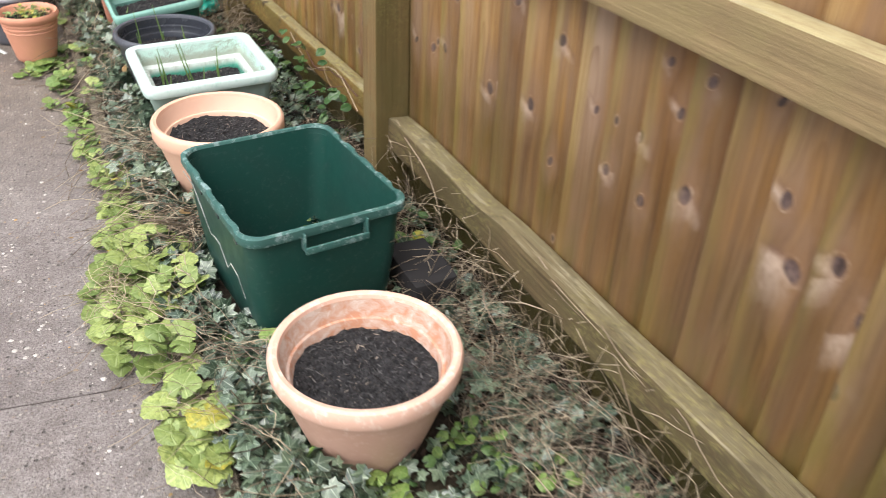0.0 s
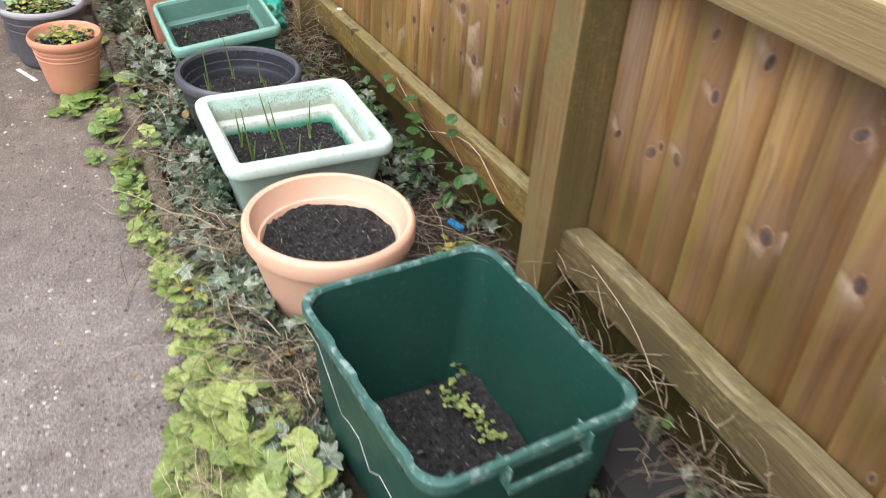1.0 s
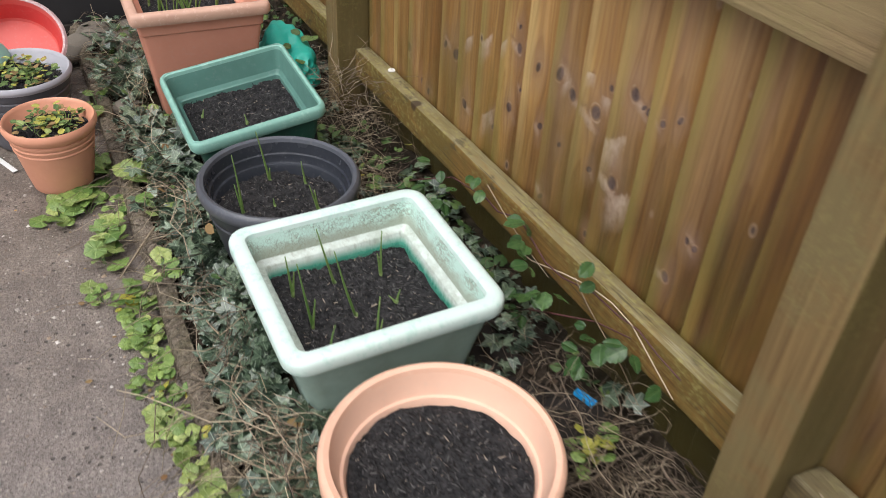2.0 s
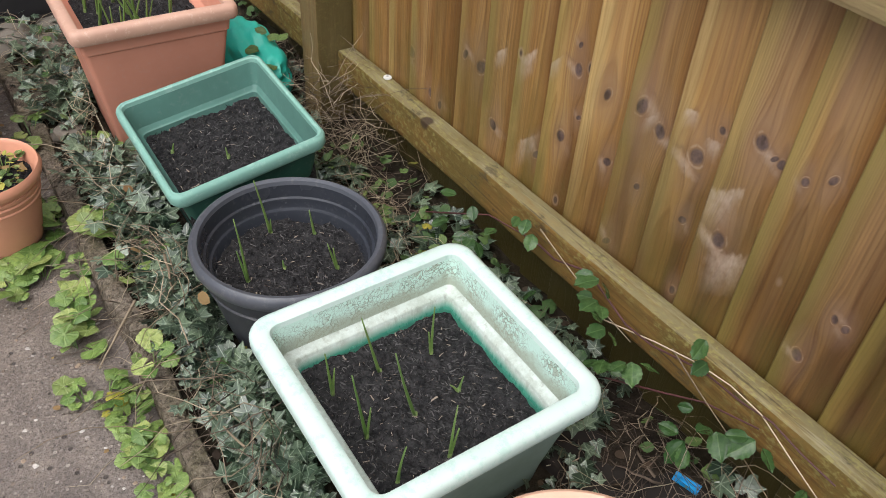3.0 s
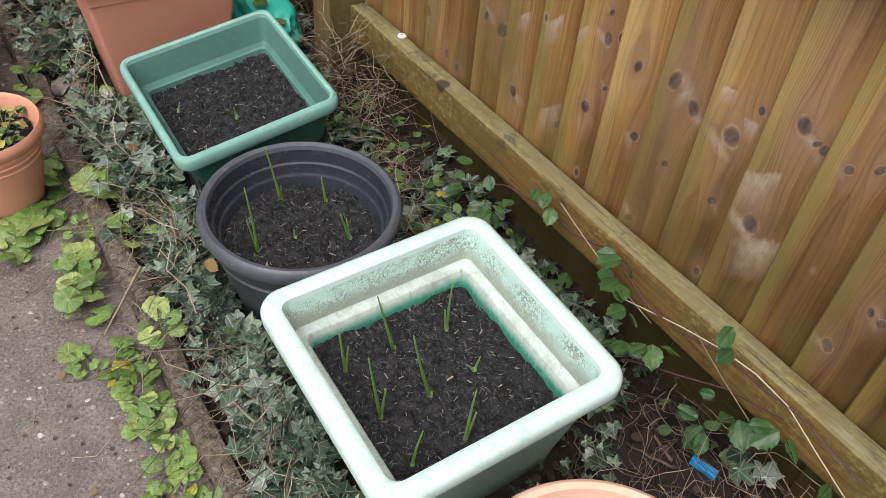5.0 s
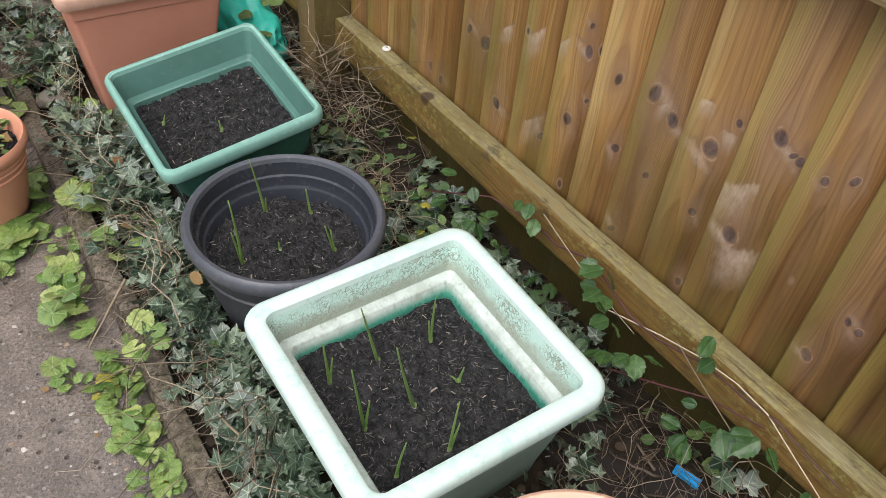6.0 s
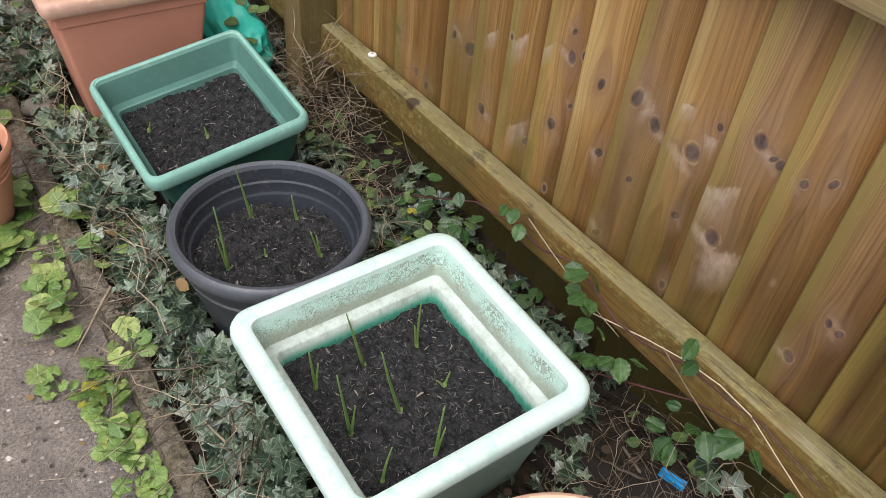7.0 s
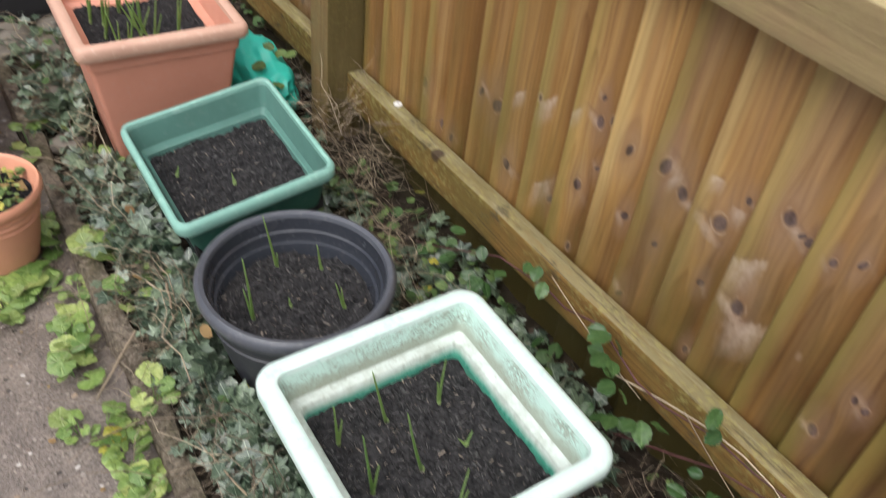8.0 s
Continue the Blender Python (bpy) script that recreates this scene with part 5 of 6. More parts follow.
def build_dry():
    rnd = random.Random(14)
    straws, twigs = [], []
    for _ in range(6200):
        y = rnd.uniform(-2.7, 1.8)
        side = rnd.random()
        if side < 0.48:
            x = rnd.uniform(-0.32, -0.03)
        elif side < 0.90:
            x = rnd.uniform(-0.82, -0.58)
        else:
            x = rnd.uniform(-0.7, -0.1)
        clump = noise.noise(Vector((x * 3.0, y * 3.0, 33.0))) + (0.25 if -0.95 < y < -0.3 or y < -1.3 else 0.0)
        if clump < -0.12 and x > -0.55:
            continue
        if (x > -0.13 and -0.8 < y < 0.5 and rnd.random() < 0.6) or (x < -0.745 and rnd.random() < 0.6):
            continue
        if -0.24 < x < -0.10 and -0.56 < y < -0.2 and rnd.random() < 0.75:
            continue
        z = bed(x, y) + rnd.uniform(0.0, 0.07)
        if not free(x, y, z, 0.0):
            continue
        s = strand(rnd, x, y, z, rnd.uniform(0.07, 0.30), rnd.uniform(-0.1, 0.75), rnd.uniform(0.0005, 0.0013), 1.2)
        (straws if rnd.random() < 0.42 else twigs).append(s)
    for _ in range(850):
        y = rnd.gauss(-0.55, 0.22) if rnd.random() < 0.5 else rnd.gauss(-1.75, 0.35)
        x = rnd.uniform(-0.32, -0.08 if y > -0.9 else -0.05)
        z = bed(x, y) + rnd.uniform(0.0, 0.06)
        if -0.24 < x < -0.10 and -0.56 < y < -0.2 and rnd.random() < 0.6:
            continue
        if free(x, y, z):
            (twigs if rnd.random() < (0.75 if y > -0.95 else 0.5) else straws).append(strand(rnd, x, y, z, rnd.uniform(0.10, 0.26 if y > -0.95 else 0.36), rnd.uniform(0.0, 0.7), rnd.uniform(0.0006, 0.0012), 1.7))
    for _ in range(60):
        x, y = rnd.uniform(-0.30, -0.04), rnd.uniform(-2.6, -0.3)
        twigs.append(strand(rnd, x, y, bed(x, y) + 0.02, rnd.uniform(0.12, 0.3), rnd.uniform(0.0, 0.5), rnd.uniform(0.002, 0.0038), 0.8))
    for _ in range(170):
        y = rnd.uniform(0.60, 0.87)
        (straws if rnd.random() < 0.5 else twigs).append(strand(rnd, rnd.uniform(-0.20, -0.07), y, rnd.uniform(0.04, 0.26), rnd.uniform(0.1, 0.28), rnd.uniform(-0.2, 1.0), 0.001))
    for _ in range(140):
        y = rnd.uniform(-2.5, -0.98)
        straws.append(strand(rnd, rnd.uniform(-0.15, -0.08), y, rnd.uniform(0.2, 0.33), rnd.uniform(0.12, 0.32), rnd.uniform(-0.5, 0.5), 0.0009, 0.5))
    for _ in range(90):
        y = rnd.uniform(-1.3, -0.95) if rnd.random() < 0.6 else rnd.uniform(0.3, 1.4)
        straws.append(strand(rnd, rnd.uniform(-0.93, -0.8), y, rnd.uniform(0.02, 0.06), rnd.uniform(0.06, 0.16), rnd.uniform(0.1, 0.7), 0.0008))
    for _ in range(1500):
        y = rnd.gauss(-0.7, 0.45) if rnd.random() < 0.65 else rnd.uniform(-2.4, 1.3)
        x = rnd.gauss(-0.685, 0.045)
        if x < -0.75:
            continue
        (straws if rnd.random() < 0.6 else twigs).append(strand(rnd, x, y, rnd.uniform(0.06, 0.14), rnd.uniform(0.14, 0.42), rnd.uniform(0.0, 0.55), rnd.uniform(0.0009, 0.0019), 1.0))
    for cx, cy, cz, count in ((-0.915, -1.13, 0.07, 70), (-0.80, -1.28, 0.08, 60), (-0.76, -1.55, 0.05, 30), (-0.72, 0.42, 0.06, 60), (-0.69, 0.62, 0.07, 60), (-0.66, 0.88, 0.07, 40), (-0.71, 1.05, 0.06, 30), (-0.70, 1.3, 0.06, 20)):
        for _ in range(count):
            straws.append(strand(rnd, rnd.gauss(cx, 0.035), rnd.gauss(cy, 0.06), cz, rnd.uniform(0.05, 0.20), rnd.uniform(0.0, 0.9), rnd.uniform(0.0007, 0.0013), 0.9))
    for a, b, r in (((-0.795, 0.418, 0.10), (-0.905, 0.353, 0.012), 0.0034), ((-0.745, -0.043, 0.11), (-0.773, 0.124, 0.066), 0.0024), ((-0.70, 0.50, 0.12), (-0.715, 0.42, 0.085), 0.0036)):
        a, b = Vector(a), Vector(b)
        straws.append(tube_data([tuple(a.lerp(b, i / 5) + 0.004 * noise.noise_vector(Vector((i * 1.7, a.y * 9, 2)))) for i in range(6)], r, r * 0.6, 5))
    for k in range(12):
        far = k < 2
        y0, z0 = rnd.uniform(-0.45, 0.2) if far else rnd.uniform(-2.1, -0.97), 0.29 if far else 0.338
        drift, wave, fall = rnd.uniform(-0.004, 0.006), rnd.uniform(0.3, 1.1), rnd.uniform(0.004, 0.02)
        step = rnd.uniform(0.025, 0.06)
        pts = [(-0.078 - drift * i - 0.010 * math.sin(i * wave + k), y0 - step * i, z0 + 0.012 * math.sin(i * wave + 2 * k) - fall * i) for i in range(8)]
        straws.append(tube_data(pts, rnd.uniform(0.0009, 0.0017), 0.0008, 4))
    for k in range(9):
        y0, z0 = rnd.uniform(0.93, 1.08), rnd.uniform(0.04, 0.10)
        lift, sway, bow = rnd.uniform(0.06, 0.24), rnd.uniform(-0.12, 0.12), rnd.uniform(0.5, 1.6)
        pts = [(-0.715 - 0.028 * math.sin(i * bow + k), y0 + sway * i / 7 + 0.028 * math.sin(i * bow * 1.4 + 2 * k), z0 + lift * math.sin(i / 8 * 2.4)) for i in range(10)]
        straws.append(tube_data(pts, 0.0009, 0.0006, 4))
    joined("dry_stalks", straws, M_STRAW, "tangled pale dry grass stalks on the bed", "dry grass")
    joined("twigs", twigs, M_TWIG, "tangled thin brown twigs and roots", "twigs")
    litter = []
    for _ in range(2200):
        x, y = rnd.uniform(-0.79, -0.03), rnd.uniform(-2.7, 1.9)
        if free(x, y, 0.03):
            litter.append(moved(oval_shape(rnd), laid(x, y, bed(max(x, -0.755), y) + rnd.uniform(0.004, 0.02), rnd.uniform(0.008, 0.024), rnd, 50)))
    joined("leaf_litter", litter, M_LITTER, "brown rotting leaf litter on the soil", "leaf litter")


build_dry()


def weed(x, y, z, count, spread, size, rnd, shapes, label, tall=0.06):
    p = thing("weed", (x, y, z), label, "weed", "weeds along the path edge")
    for k in range(count):
        a, q = rnd.uniform(0, 6.28), spread * math.sqrt(rnd.random())
        lx, ly = q * math.cos(a) * 0.8, q * math.sin(a) * 1.2
        lz = rnd.uniform(0.012, tall) * (1.0 - 0.5 * q / spread)
        s = size * rnd.uniform(0.5, 1.35)
        m = pose(lx, ly, lz, rnd.gauss(6, 13), rnd.gauss(-4, 13), math.degrees(a) - 90 + rnd.gauss(0, 35)) @ Matrix.Scale(s, 4)
        ob = new("leaf", shapes[rnd.randrange(len(shapes))])
        ob.parent = p
        ob.matrix_basis = m
        if k < 5:
            base = m @ Vector((0, 0, 0))
            st = part("stalk", tube([(lx * 0.15, ly * 0.15, -0.004), (base.x * 0.6, base.y * 0.6, base.z * 0.75), tuple(base)], 0.0014, 0.001, 3), M_SHOOT, p)
    return p


def build_weeds():
    rnd = random.Random(17)
    shapes = [mesh_of("leaf", round_shape(rnd, 10), M_WEED) for _ in range(7)]
    spots = [(-0.84, -1.68, 34, 0.085, 0.046), (-0.845, -1.44, 20, 0.05, 0.046), (-0.88, -1.32, 30, 0.075, 0.046), (-0.91, -1.20, 26, 0.07, 0.045),
             (-0.85, -1.20, 26, 0.07, 0.046), (-0.88, -1.08, 30, 0.075, 0.044), (-0.83, -1.02, 30, 0.08, 0.046), (-0.89, -0.96, 26, 0.06, 0.04), (-0.84, -0.88, 30, 0.075, 0.042),
             (-0.885, -0.80, 20, 0.05, 0.038), (-0.845, -0.70, 24, 0.06, 0.038), (-0.86, -0.58, 22, 0.055, 0.036), (-0.845, -0.47, 24, 0.055, 0.038),
             (-0.865, -0.36, 22, 0.05, 0.036), (-0.85, -0.25, 20, 0.05, 0.034),
             (-0.79, -1.16, 26, 0.07, 0.046), (-0.80, -1.0, 26, 0.07, 0.046), (-0.80, -0.82, 20, 0.06, 0.040), (-0.805, -0.55, 14, 0.05, 0.036), (-0.92, -1.03, 20, 0.06, 0.042), (-0.82, -1.72, 22, 0.07, 0.046)]
    deep = [mesh_of("leaf", round_shape(rnd, 9), M_WEED_DEEP) for _ in range(7)]
    sparse = [(-0.853, 0.955, 7, 0.045, 0.056), (-0.784, 0.74, 5, 0.028, 0.078), (-1.0, 0.685, 9, 0.05, 0.058), (-0.936, 0.69, 9, 0.05, 0.060),
              (-0.93, 0.775, 7, 0.04, 0.058), (-0.86, 0.66, 7, 0.04, 0.056), (-0.90, 0.55, 6, 0.035, 0.050), (-0.906, 0.50, 7, 0.04, 0.054),
              (-0.925, 0.44, 6, 0.035, 0.052), (-0.95, 0.295, 5, 0.03, 0.045), (-0.905, 0.29, 6, 0.035, 0.048), (-0.85, 0.275, 9, 0.045, 0.050)]
    sparse += [(-0.81, 0.27, 6, 0.035, 0.050), (-0.89, 0.20, 8, 0.04, 0.048), (-0.885, 0.148, 8, 0.04, 0.046), (-0.893, 0.129, 8, 0.035, 0.044),
               (-0.880, 0.09, 8, 0.04, 0.046), (-0.892, 0.006, 11, 0.045, 0.046), (-0.890, -0.053, 11, 0.045, 0.046), (-0.872, -0.115, 10, 0.045, 0.046),
               (-0.888, -0.17, 12, 0.05, 0.044), (-0.83, 1.22, 6, 0.06, 0.050), (-0.85, 0.87, 6, 0.04, 0.056), (-0.69, 1.03, 5, 0.04, 0.050), (-0.76, 0.55, 4, 0.05, 0.044)]
    for x, y, n, spread, size in sparse:
        weed(x, y, 0.0 if x < -0.845 else 0.05, int(n * 1.4), spread * 1.1, size * (0.66 if y < 0.4 else 0.80), rnd, deep + shapes[:3], "sparse green round-leaved weed spreading over the path edge", 0.06)
    for x, y, n, spread, size in spots:
        lush = y < -0.9
        weed(x, y, 0.0 if x < -0.845 else 0.05, n if lush else int(n * 1.35), spread * (1.15 if lush else 1.0), size * (1.22 if lush else 0.80 if size < 0.06 else 1.0), rnd, shapes, "fresh yellow-green round-leaved weed at the path edge", 0.095 if lush else 0.06)
    for x, y, n in ((-0.66, -1.90, 12), (-0.54, -2.00, 12), (-0.27, -2.03, 5), (-0.21, -2.09, 5), (-0.29, -1.93, 5), (-0.13, -1.25, 4), (-0.30, -0.83, 5), (-0.17, -0.62, 6), (-0.33, 0.52, 8), (-0.22, 0.45, 6), (-0.62, -1.52, 8)):
        weed(x, y, bed(x, y), n, 0.05, 0.036, rnd, deep, "small green weed among dry stalks", 0.09)
    yellow = [mesh_of("leaf", round_shape(rnd, 6), M_YELLOW) for _ in range(3)]
    weed(-0.165, -0.60, bed(-0.165, -0.60), 16, 0.030, 0.024, rnd, yellow, "small yellowing weed beside the peach pot", 0.10)
    for cx, cy, cz, r, n in ((-0.974, 0.854, 0.192, 0.085, 150), (-1.029, 1.180, 0.199, 0.108, 190)):
        ovals = [mesh_of("leaf", oval_shape(rnd), m) for m in (M_WEED, M_LOWLEAF, M_LOWLEAF, M_YELLOW, M_DEAD)]
        for k in range(4):
            a = k * 1.7
            weed(cx + 0.5 * r * math.cos(a), cy + 0.5 * r * math.sin(a), cz, n // 4, r * 0.60, 0.019, rnd, ovals, "leafy green seedlings growing in a pot", 0.05)


build_weeds()


def build_brambles():
    rnd = random.Random(23)
    shapes = [mesh_of("leaf", oval_shape(rnd), M_BRAMBLE) for _ in range(4)]
    p = thing("bramble", (-0.06, 0.05, 0.05), "bramble trailing along the fence rail with toothed leaves", "bramble")
    canes = (((-0.02, -0.032, 0.205), (-0.02, -0.094, 0.204), (-0.022, -0.187, 0.247), (-0.02, -0.301, 0.205), (-0.022, -0.369, 0.214), (-0.02, -0.472, 0.251),
              (-0.02, -0.554, 0.257), (-0.022, -0.613, 0.272), (-0.02, -0.672, 0.260), (-0.02, -0.734, 0.257)),
             ((-0.05, 0.40, 0.0), (-0.06, 0.25, 0.10), (-0.04, 0.10, 0.19), (-0.02, -0.032, 0.205)),
             ((-0.05, -0.25, 0.03), (-0.06, -0.32, 0.10), (-0.045, -0.43, 0.165), (-0.025, -0.50, 0.20), (-0.022, -0.60, 0.24)))
    for c in canes:
        part("cane", tube([tuple(v) for v in c], 0.0023, 0.0015, 6), M_CANE, p, "thin purple-brown thorny cane")
    stalk = ((-0.02, -0.214, 0.167), (-0.02, -0.252, 0.173), (-0.02, -0.372, 0.225), (-0.021, -0.458, 0.257), (-0.022, -0.529, 0.272), (-0.022, -0.593, 0.269), (-0.02, -0.664, 0.234), (-0.02, -0.731, 0.205))
    part("stalk", tube(stalk, 0.0016, 0.0012, 5), M_STRAW, p, "pale dry stalk beside the cane")
    # leaflets by their place along the fence, height and size
    leaves = ((0.281, 0.153, 44), (0.260, 0.236, 36), (0.208, 0.243, 34), (0.187, 0.167, 46), (0.117, 0.242, 32), (0.043, 0.315, 36), (0.019, 0.294, 38), (0.066, 0.302, 30),
              (-0.023, 0.178, 40), (-0.178, 0.326, 48), (-0.184, 0.277, 46), (-0.231, 0.254, 42), (-0.193, 0.162, 36), (-0.242, 0.180, 44), (-0.303, 0.237, 48), (-0.224, 0.119, 42),
              (-0.415, 0.389, 40), (-0.433, 0.349, 36), (-0.456, 0.183, 50), (-0.497, 0.259, 50), (-0.558, 0.291, 48), (-0.450, 0.256, 26), (-0.659, 0.280, 40), (0.378, 0.100, 42), (0.318, 0.090, 40))
    for y, z, size in leaves:
        out = -0.105 if z < 0.27 else -0.088
        yaw = rnd.uniform(40, 150)
        # a leaf of one large leaflet, most with a smaller one on either side
        for turn, k in ((0, 1.0), (62, 0.78), (-58, 0.74)) if size >= 42 else ((0, 1.0),):
            m = pose(out + 0.06, y - 0.05, z - 0.062, rnd.gauss(-10, 20), rnd.gauss(-8, 20), yaw + turn + rnd.uniform(-12, 12)) @ Matrix.Translation((0, size * 0.0001 if not turn else size * 0.0003, 0)) @ Matrix.Scale(size * 0.00102 * k, 4)
            ob = new("leaf", shapes[rnd.randrange(4)])
            ob.parent = p
            ob.matrix_basis = m
    return p


build_brambles()


# ---------------------------------------------------------------- loose things
def build_peg():
    p = thing("clothes_peg", (-0.105, -0.488, 0.078), "bright blue plastic clothes peg lying on the soil", "peg", rz=-70, ry=4)
    for s in (-1, 1):
        bm = box(-0.036, 0.036, 0.001 if s > 0 else -0.008, 0.008 if s > 0 else -0.001, -0.005, 0.005, 0.0015, 0, 2)
        for v in bm.verts:
            if v.co.x > 0.008:
                v.co.y += s * (v.co.x - 0.008) * 0.05
        part("jaw", bm, M_BLUE, p)
    p.scale = (0.68, 0.95, 1.2)
    part("spring", tube([(0.004, -0.0088, 0.0), (0.004, 0.0088, 0.0)], 0.0040, 0.0040, 8), M_STEEL, p, "steel spring")
    return p


build_peg()


def build_small():
    bm = box(-0.0075, 0.0075, -0.070, 0.070, 0.0, 0.003, 0.0012)
    tag = part("plant_label", bm, M_WHITE, None)
    tag.matrix_world = pose(-1.126, 1.043, 0.004, 0, 0, 24)
    tagged(tag, "white plastic plant label lying on the path", "plant label")
    cap = thing("rail_button", (-0.026, 0.708, 0.2705), "small round white plastic cap on the rail", "cap")
    part("disc", loft([circle(0.010, 0.0, 20), circle(0.0115, 0.002, 20), circle(0.010, 0.0045, 20), circle(0.004, 0.0055, 20)], True, True), M_WHITE, cap)
    part("pin", loft([circle(0.003, 0.0056, 12), circle(0.0025, 0.0068, 12)], False, True), M_STEEL, cap)
    slab = part("dark_slab", box(-0.245, -0.125, -1.50, -1.29, 0.02, 0.145, 0.008, 0.006, 3, 4), M_SLAB, None)
    tagged(slab, "dark weathered block standing beside the green box", "block")
    log = part("rotten_plank", box(-0.09, 0.09, -0.22, 0.22, -0.02, 0.025, 0.012, 0.012, 5, 7), M_LOG, None)
    log.matrix_world = pose(-0.19, -0.37, 0.045, 0, 0, 8)
    tagged(log, "dark rotting plank half buried by the fence", "plank")
    rnd = random.Random(41)
    for x, y, s in ((-0.665, 0.93, 0.055), (-0.70, 0.86, 0.03), (-0.74, 1.20, 0.045), (-0.73, 1.45, 0.05), (-0.66, 1.6, 0.05), (-0.55, 1.75, 0.055), (-0.82, 1.75, 0.06), (-0.76, 1.80, 0.07), (-0.68, 1.72, 0.065), (-0.87, 1.68, 0.05), (-0.74, 1.60, 0.045), (-0.635, 0.966, 0.05), (-0.60, 1.84, 0.07), (-0.33, -1.62, 0.045), (-0.24, -1.72, 0.05)):
        bm = bmesh.new()
        bmesh.ops.create_icosphere(bm, subdivisions=3, radius=1.0)
        for v in bm.verts:
            v.co *= 1.0 + 0.35 * noise.noise(v.co * 1.3 + Vector((x * 9, y * 9, 0)))
            v.co.z *= 0.55
        r = part("stone", bm, M_ROCK, None)
        r.matrix_world = pose(x, y, bed(max(x, -0.79), y) + s * 0.25, 0, 0, rnd.uniform(0, 360)) @ Matrix.Scale(s, 4)
        tagged(r, "rough grey-brown stone lying among the ivy", "stone", "stones in the bed")


build_small()


def build_red_tub():
    p = thing("red_tub", (-1.03, 1.555, 0.075), "faded red round plastic tub tipped on its side", "tub", rx=36)
    prof = [circle(0.115, 0.0), circle(0.120, 0.006), circle(0.150, 0.150)]
    part("outer_wall", loft(prof, cap_first=True), M_RED, p)
    rim = [circle(0.150, 0.1505), circle(0.164, 0.151), circle(0.166, 0.163), circle(0.159, 0.169), circle(0.152, 0.165)]
    part("rim", loft(rim), M_CHALK, p, "chalky pale worn rim")
    part("inside", loft([circle(0.152, 0.1645), circle(0.140, 0.09), circle(0.131, 0.075)], cap_last=True), M_PINK, p, "bleached pink-red inside")
    q = thing("plastic_bowl", (-1.125, 1.318, 0.215), "upturned sage-green plastic bowl on an added stand", "bowl")
    part("dome", loft([circle(0.085, 0.0), circle(0.088, 0.006), circle(0.078, 0.028), circle(0.05, 0.05), circle(0.015, 0.058)], True, True), M_SAGE, q)
    # stand added to carry the bowl, not a known pot
    stand = part("upturned_pot", loft([circle(0.040, 0.0), circle(0.040, 0.02), circle(0.032, 0.21), circle(0.030, 0.2145)], True, True), M_SLATE, None)
    stand.location = (-1.135, 1.308, 0.002)
    tagged(stand, "added slate-grey stand that holds up the green bowl", "plant pot")


build_red_tub()


def build_bag():
    """A crumpled teal plastic bag slumped by the post."""
    bm = bmesh.new()
    bmesh.ops.create_icosphere(bm, subdivisions=5, radius=1.0)
    for v in bm.verts:
        d = v.co.copy()
        fold = 0.22 * noise.noise(d * 2.0 + Vector((3, 1, 7))) - 0.15 * abs(noise.noise(d * 2.6)) - 0.05 * abs(noise.noise(d * 7.0))
        v.co = Vector((d.x * 0.095, d.y * 0.19, d.z * 0.095)) * (1.0 + fold)
        if d.z > 0.35:
            v.co.z += 0.10 * (d.z - 0.35) * max(0.0, 0.3 + d.y)
        v.co.z = max(v.co.z, -0.075)
    bag = part("plastic_bag", bm, M_TEAL, None)
    bag.location = (-0.20, 1.19, 0.115)
    tagged(bag, "crumpled teal plastic bag slumped against the fence post", "bag")
    rnd = random.Random(6)
    pieces = [moved(oval_shape(rnd), laid(-0.20 + rnd.uniform(-0.06, 0.06), 1.13 + rnd.uniform(-0.13, 0.1), 0.205 + rnd.uniform(-0.02, 0.03), rnd.uniform(0.03, 0.05), rnd, 30)) for _ in range(5)]
    joined("ivy_sprig", pieces, M_LOWLEAF, "dark leaves trailing over the teal bag", "leaves", vein=True)


build_bag()


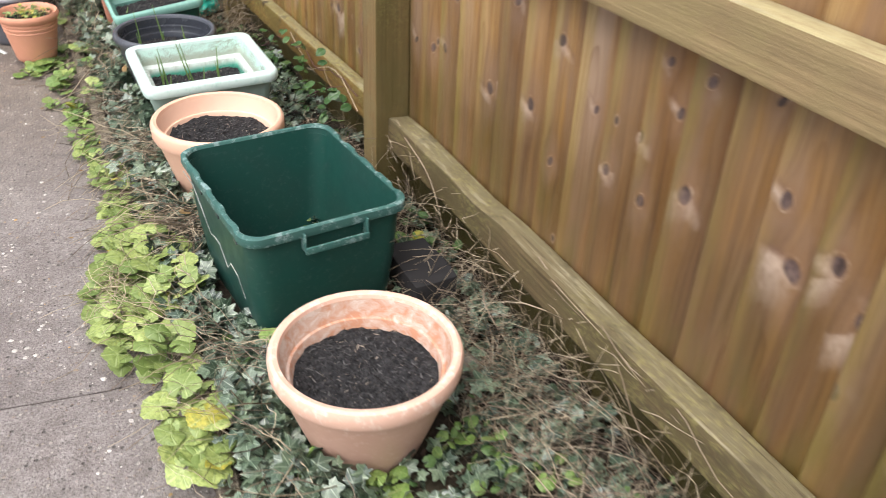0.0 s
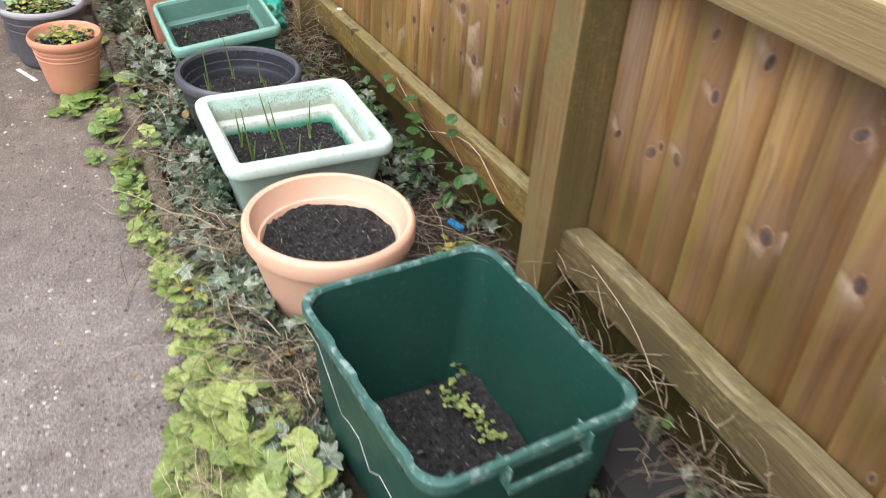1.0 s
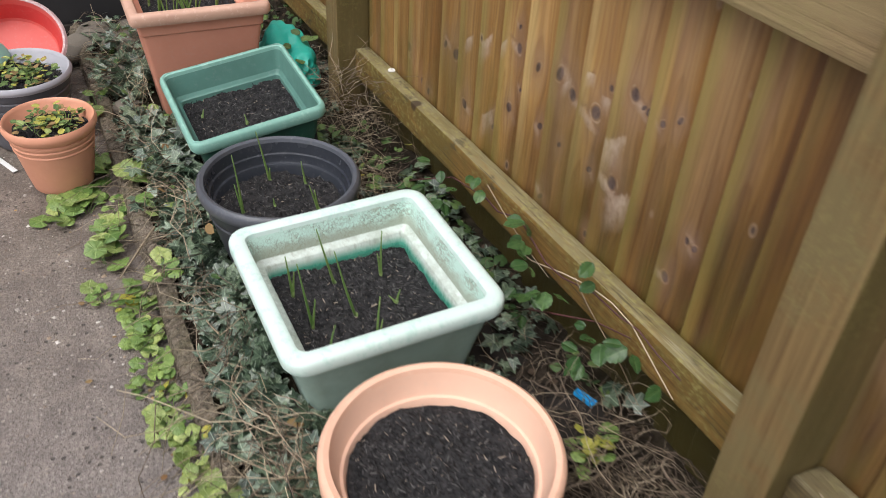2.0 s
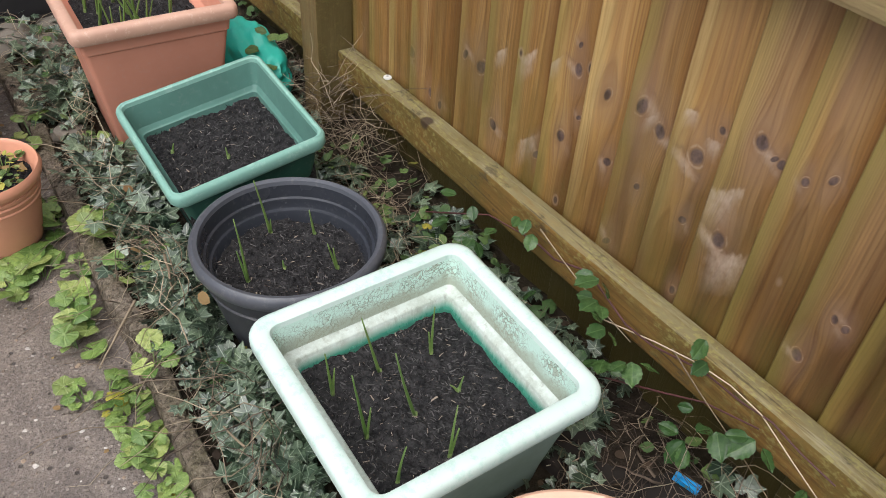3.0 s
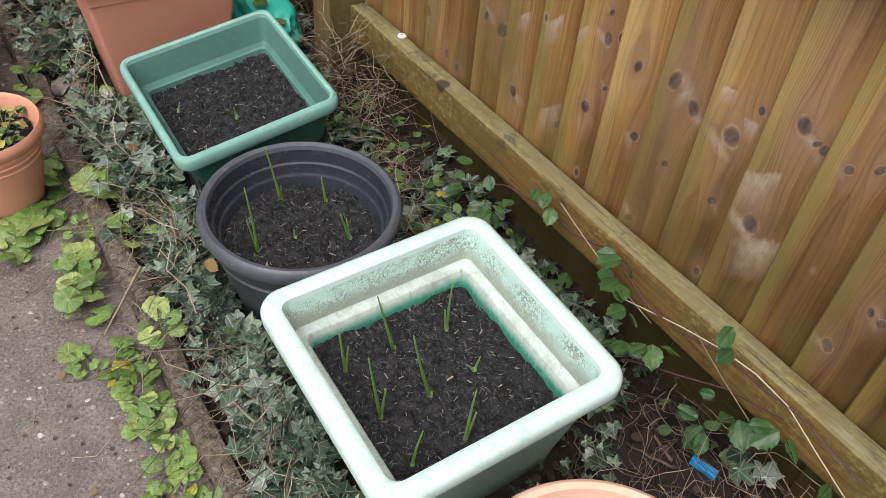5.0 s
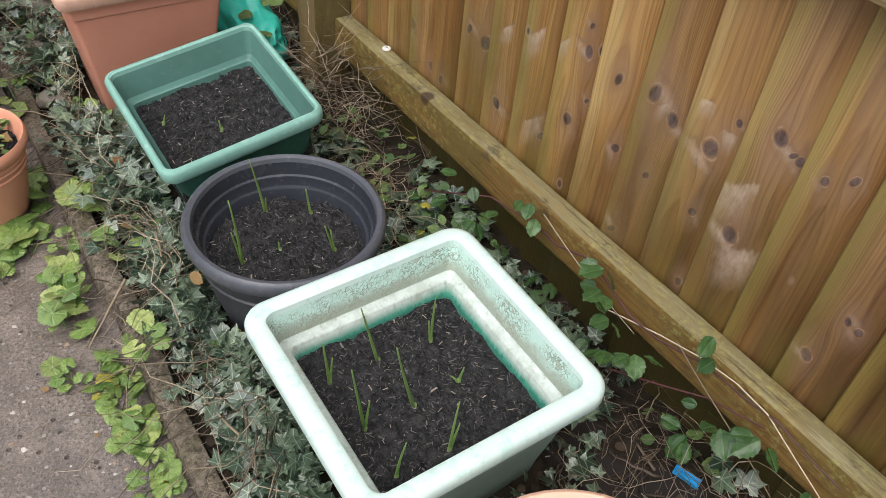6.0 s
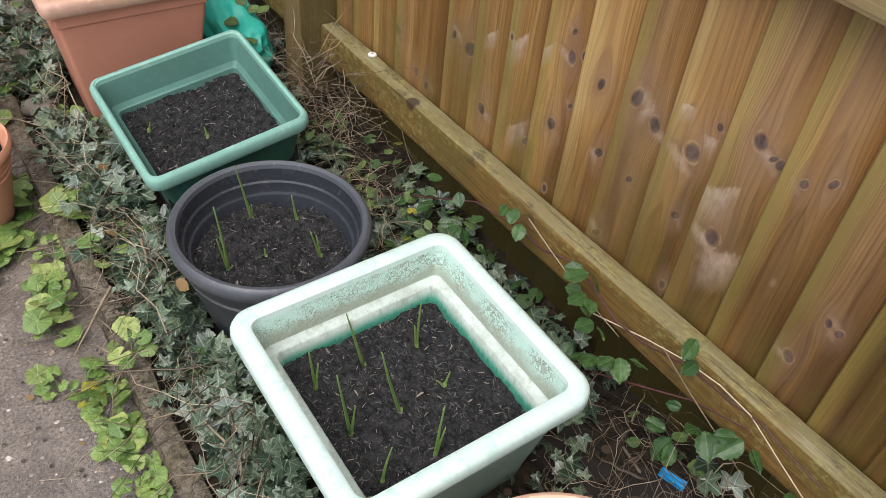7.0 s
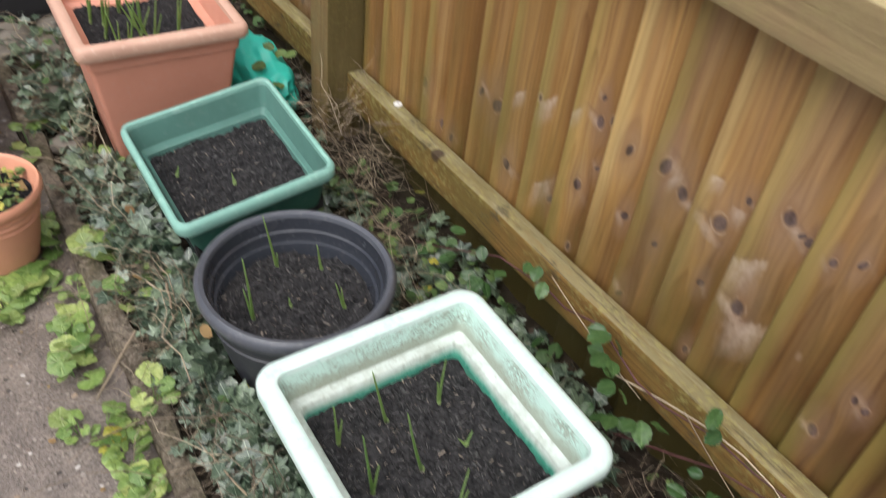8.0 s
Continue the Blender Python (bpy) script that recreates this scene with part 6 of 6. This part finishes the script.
def build_crumbs():
    """Small pebbles, crumbs and fallen bits on the path."""
    rnd = random.Random(52)
    pieces, dead = [], []
    for _ in range(900):
        x, y = -0.82 - abs(rnd.gauss(0, 0.35)), rnd.uniform(-2.6, 1.6)
        pieces.append(moved(sliver(rnd, rnd.uniform(0.0015, 0.005)), pose(x, y, 0.003, rnd.gauss(0, 15), rnd.gauss(0, 15), rnd.uniform(0, 360))))
    for _ in range(46):
        x, y = -0.84 - abs(rnd.gauss(0, 0.12)), rnd.uniform(-1.8, 1.6)
        dead.append(moved(oval_shape(rnd), laid(x, y, 0.008, rnd.uniform(0.007, 0.017), rnd, 18)))
    stones = []
    for _ in range(6500):
        x, y = -0.815 - 1.5 * rnd.random() ** 1.2, rnd.uniform(-2.9, 1.85)
        if noise.noise(Vector((x * 3.0, y * 3.0, 61.0))) < -0.25:
            continue
        if y > -0.5 and rnd.random() < 0.30 + 0.30 * min(1.0, y + 0.5):
            continue
        size = 0.0016 + 0.0068 * rnd.random() ** 3.2
        ring = [(math.cos(a) * rnd.uniform(0.75, 1.15), math.sin(a) * rnd.uniform(0.55, 1.0)) for a in (0, 0.9, 1.8, 2.7, 3.6, 4.5, 5.4)]
        v = [(a * 1.0, b * 1.0, 0.0) for a, b in ring] + [(a * 0.62, b * 0.62, 0.30) for a, b in ring]
        f = [(i, (i + 1) % 7, 7 + (i + 1) % 7, 7 + i) for i in range(7)] + [tuple(range(7, 14))]
        z = 0.004 * noise.noise(Vector((x * 2, y * 2, 2)))
        stones.append(moved((v, f), pose(x, y, z, 0, 0, rnd.uniform(0, 360)) @ Matrix.Scale(size, 4)))
    joined("pebbles", stones, M_PEBBLE, "pale and tan pebbles set in the concrete path", "pebbles", smooth=False)
    for x, y in ((-0.70, 0.80), (-0.72, 0.74), (-0.62, 0.47), (-0.68, 0.36), (-0.74, 0.55), (-0.66, -0.35), (-0.70, -0.85), (-0.64, 1.5), (-0.78, 1.35)):
        dead.append(moved(oval_shape(rnd), laid(x, y, 0.11, rnd.uniform(0.025, 0.042), rnd, 40)))
    joined("path_crumbs", pieces, M_CRUMB, "scattered pale grit and crumbs on the path", "grit", smooth=False)
    joined("fallen_leaves", dead, M_DEAD, "small fallen brown leaves on the path", "leaves")


build_crumbs()
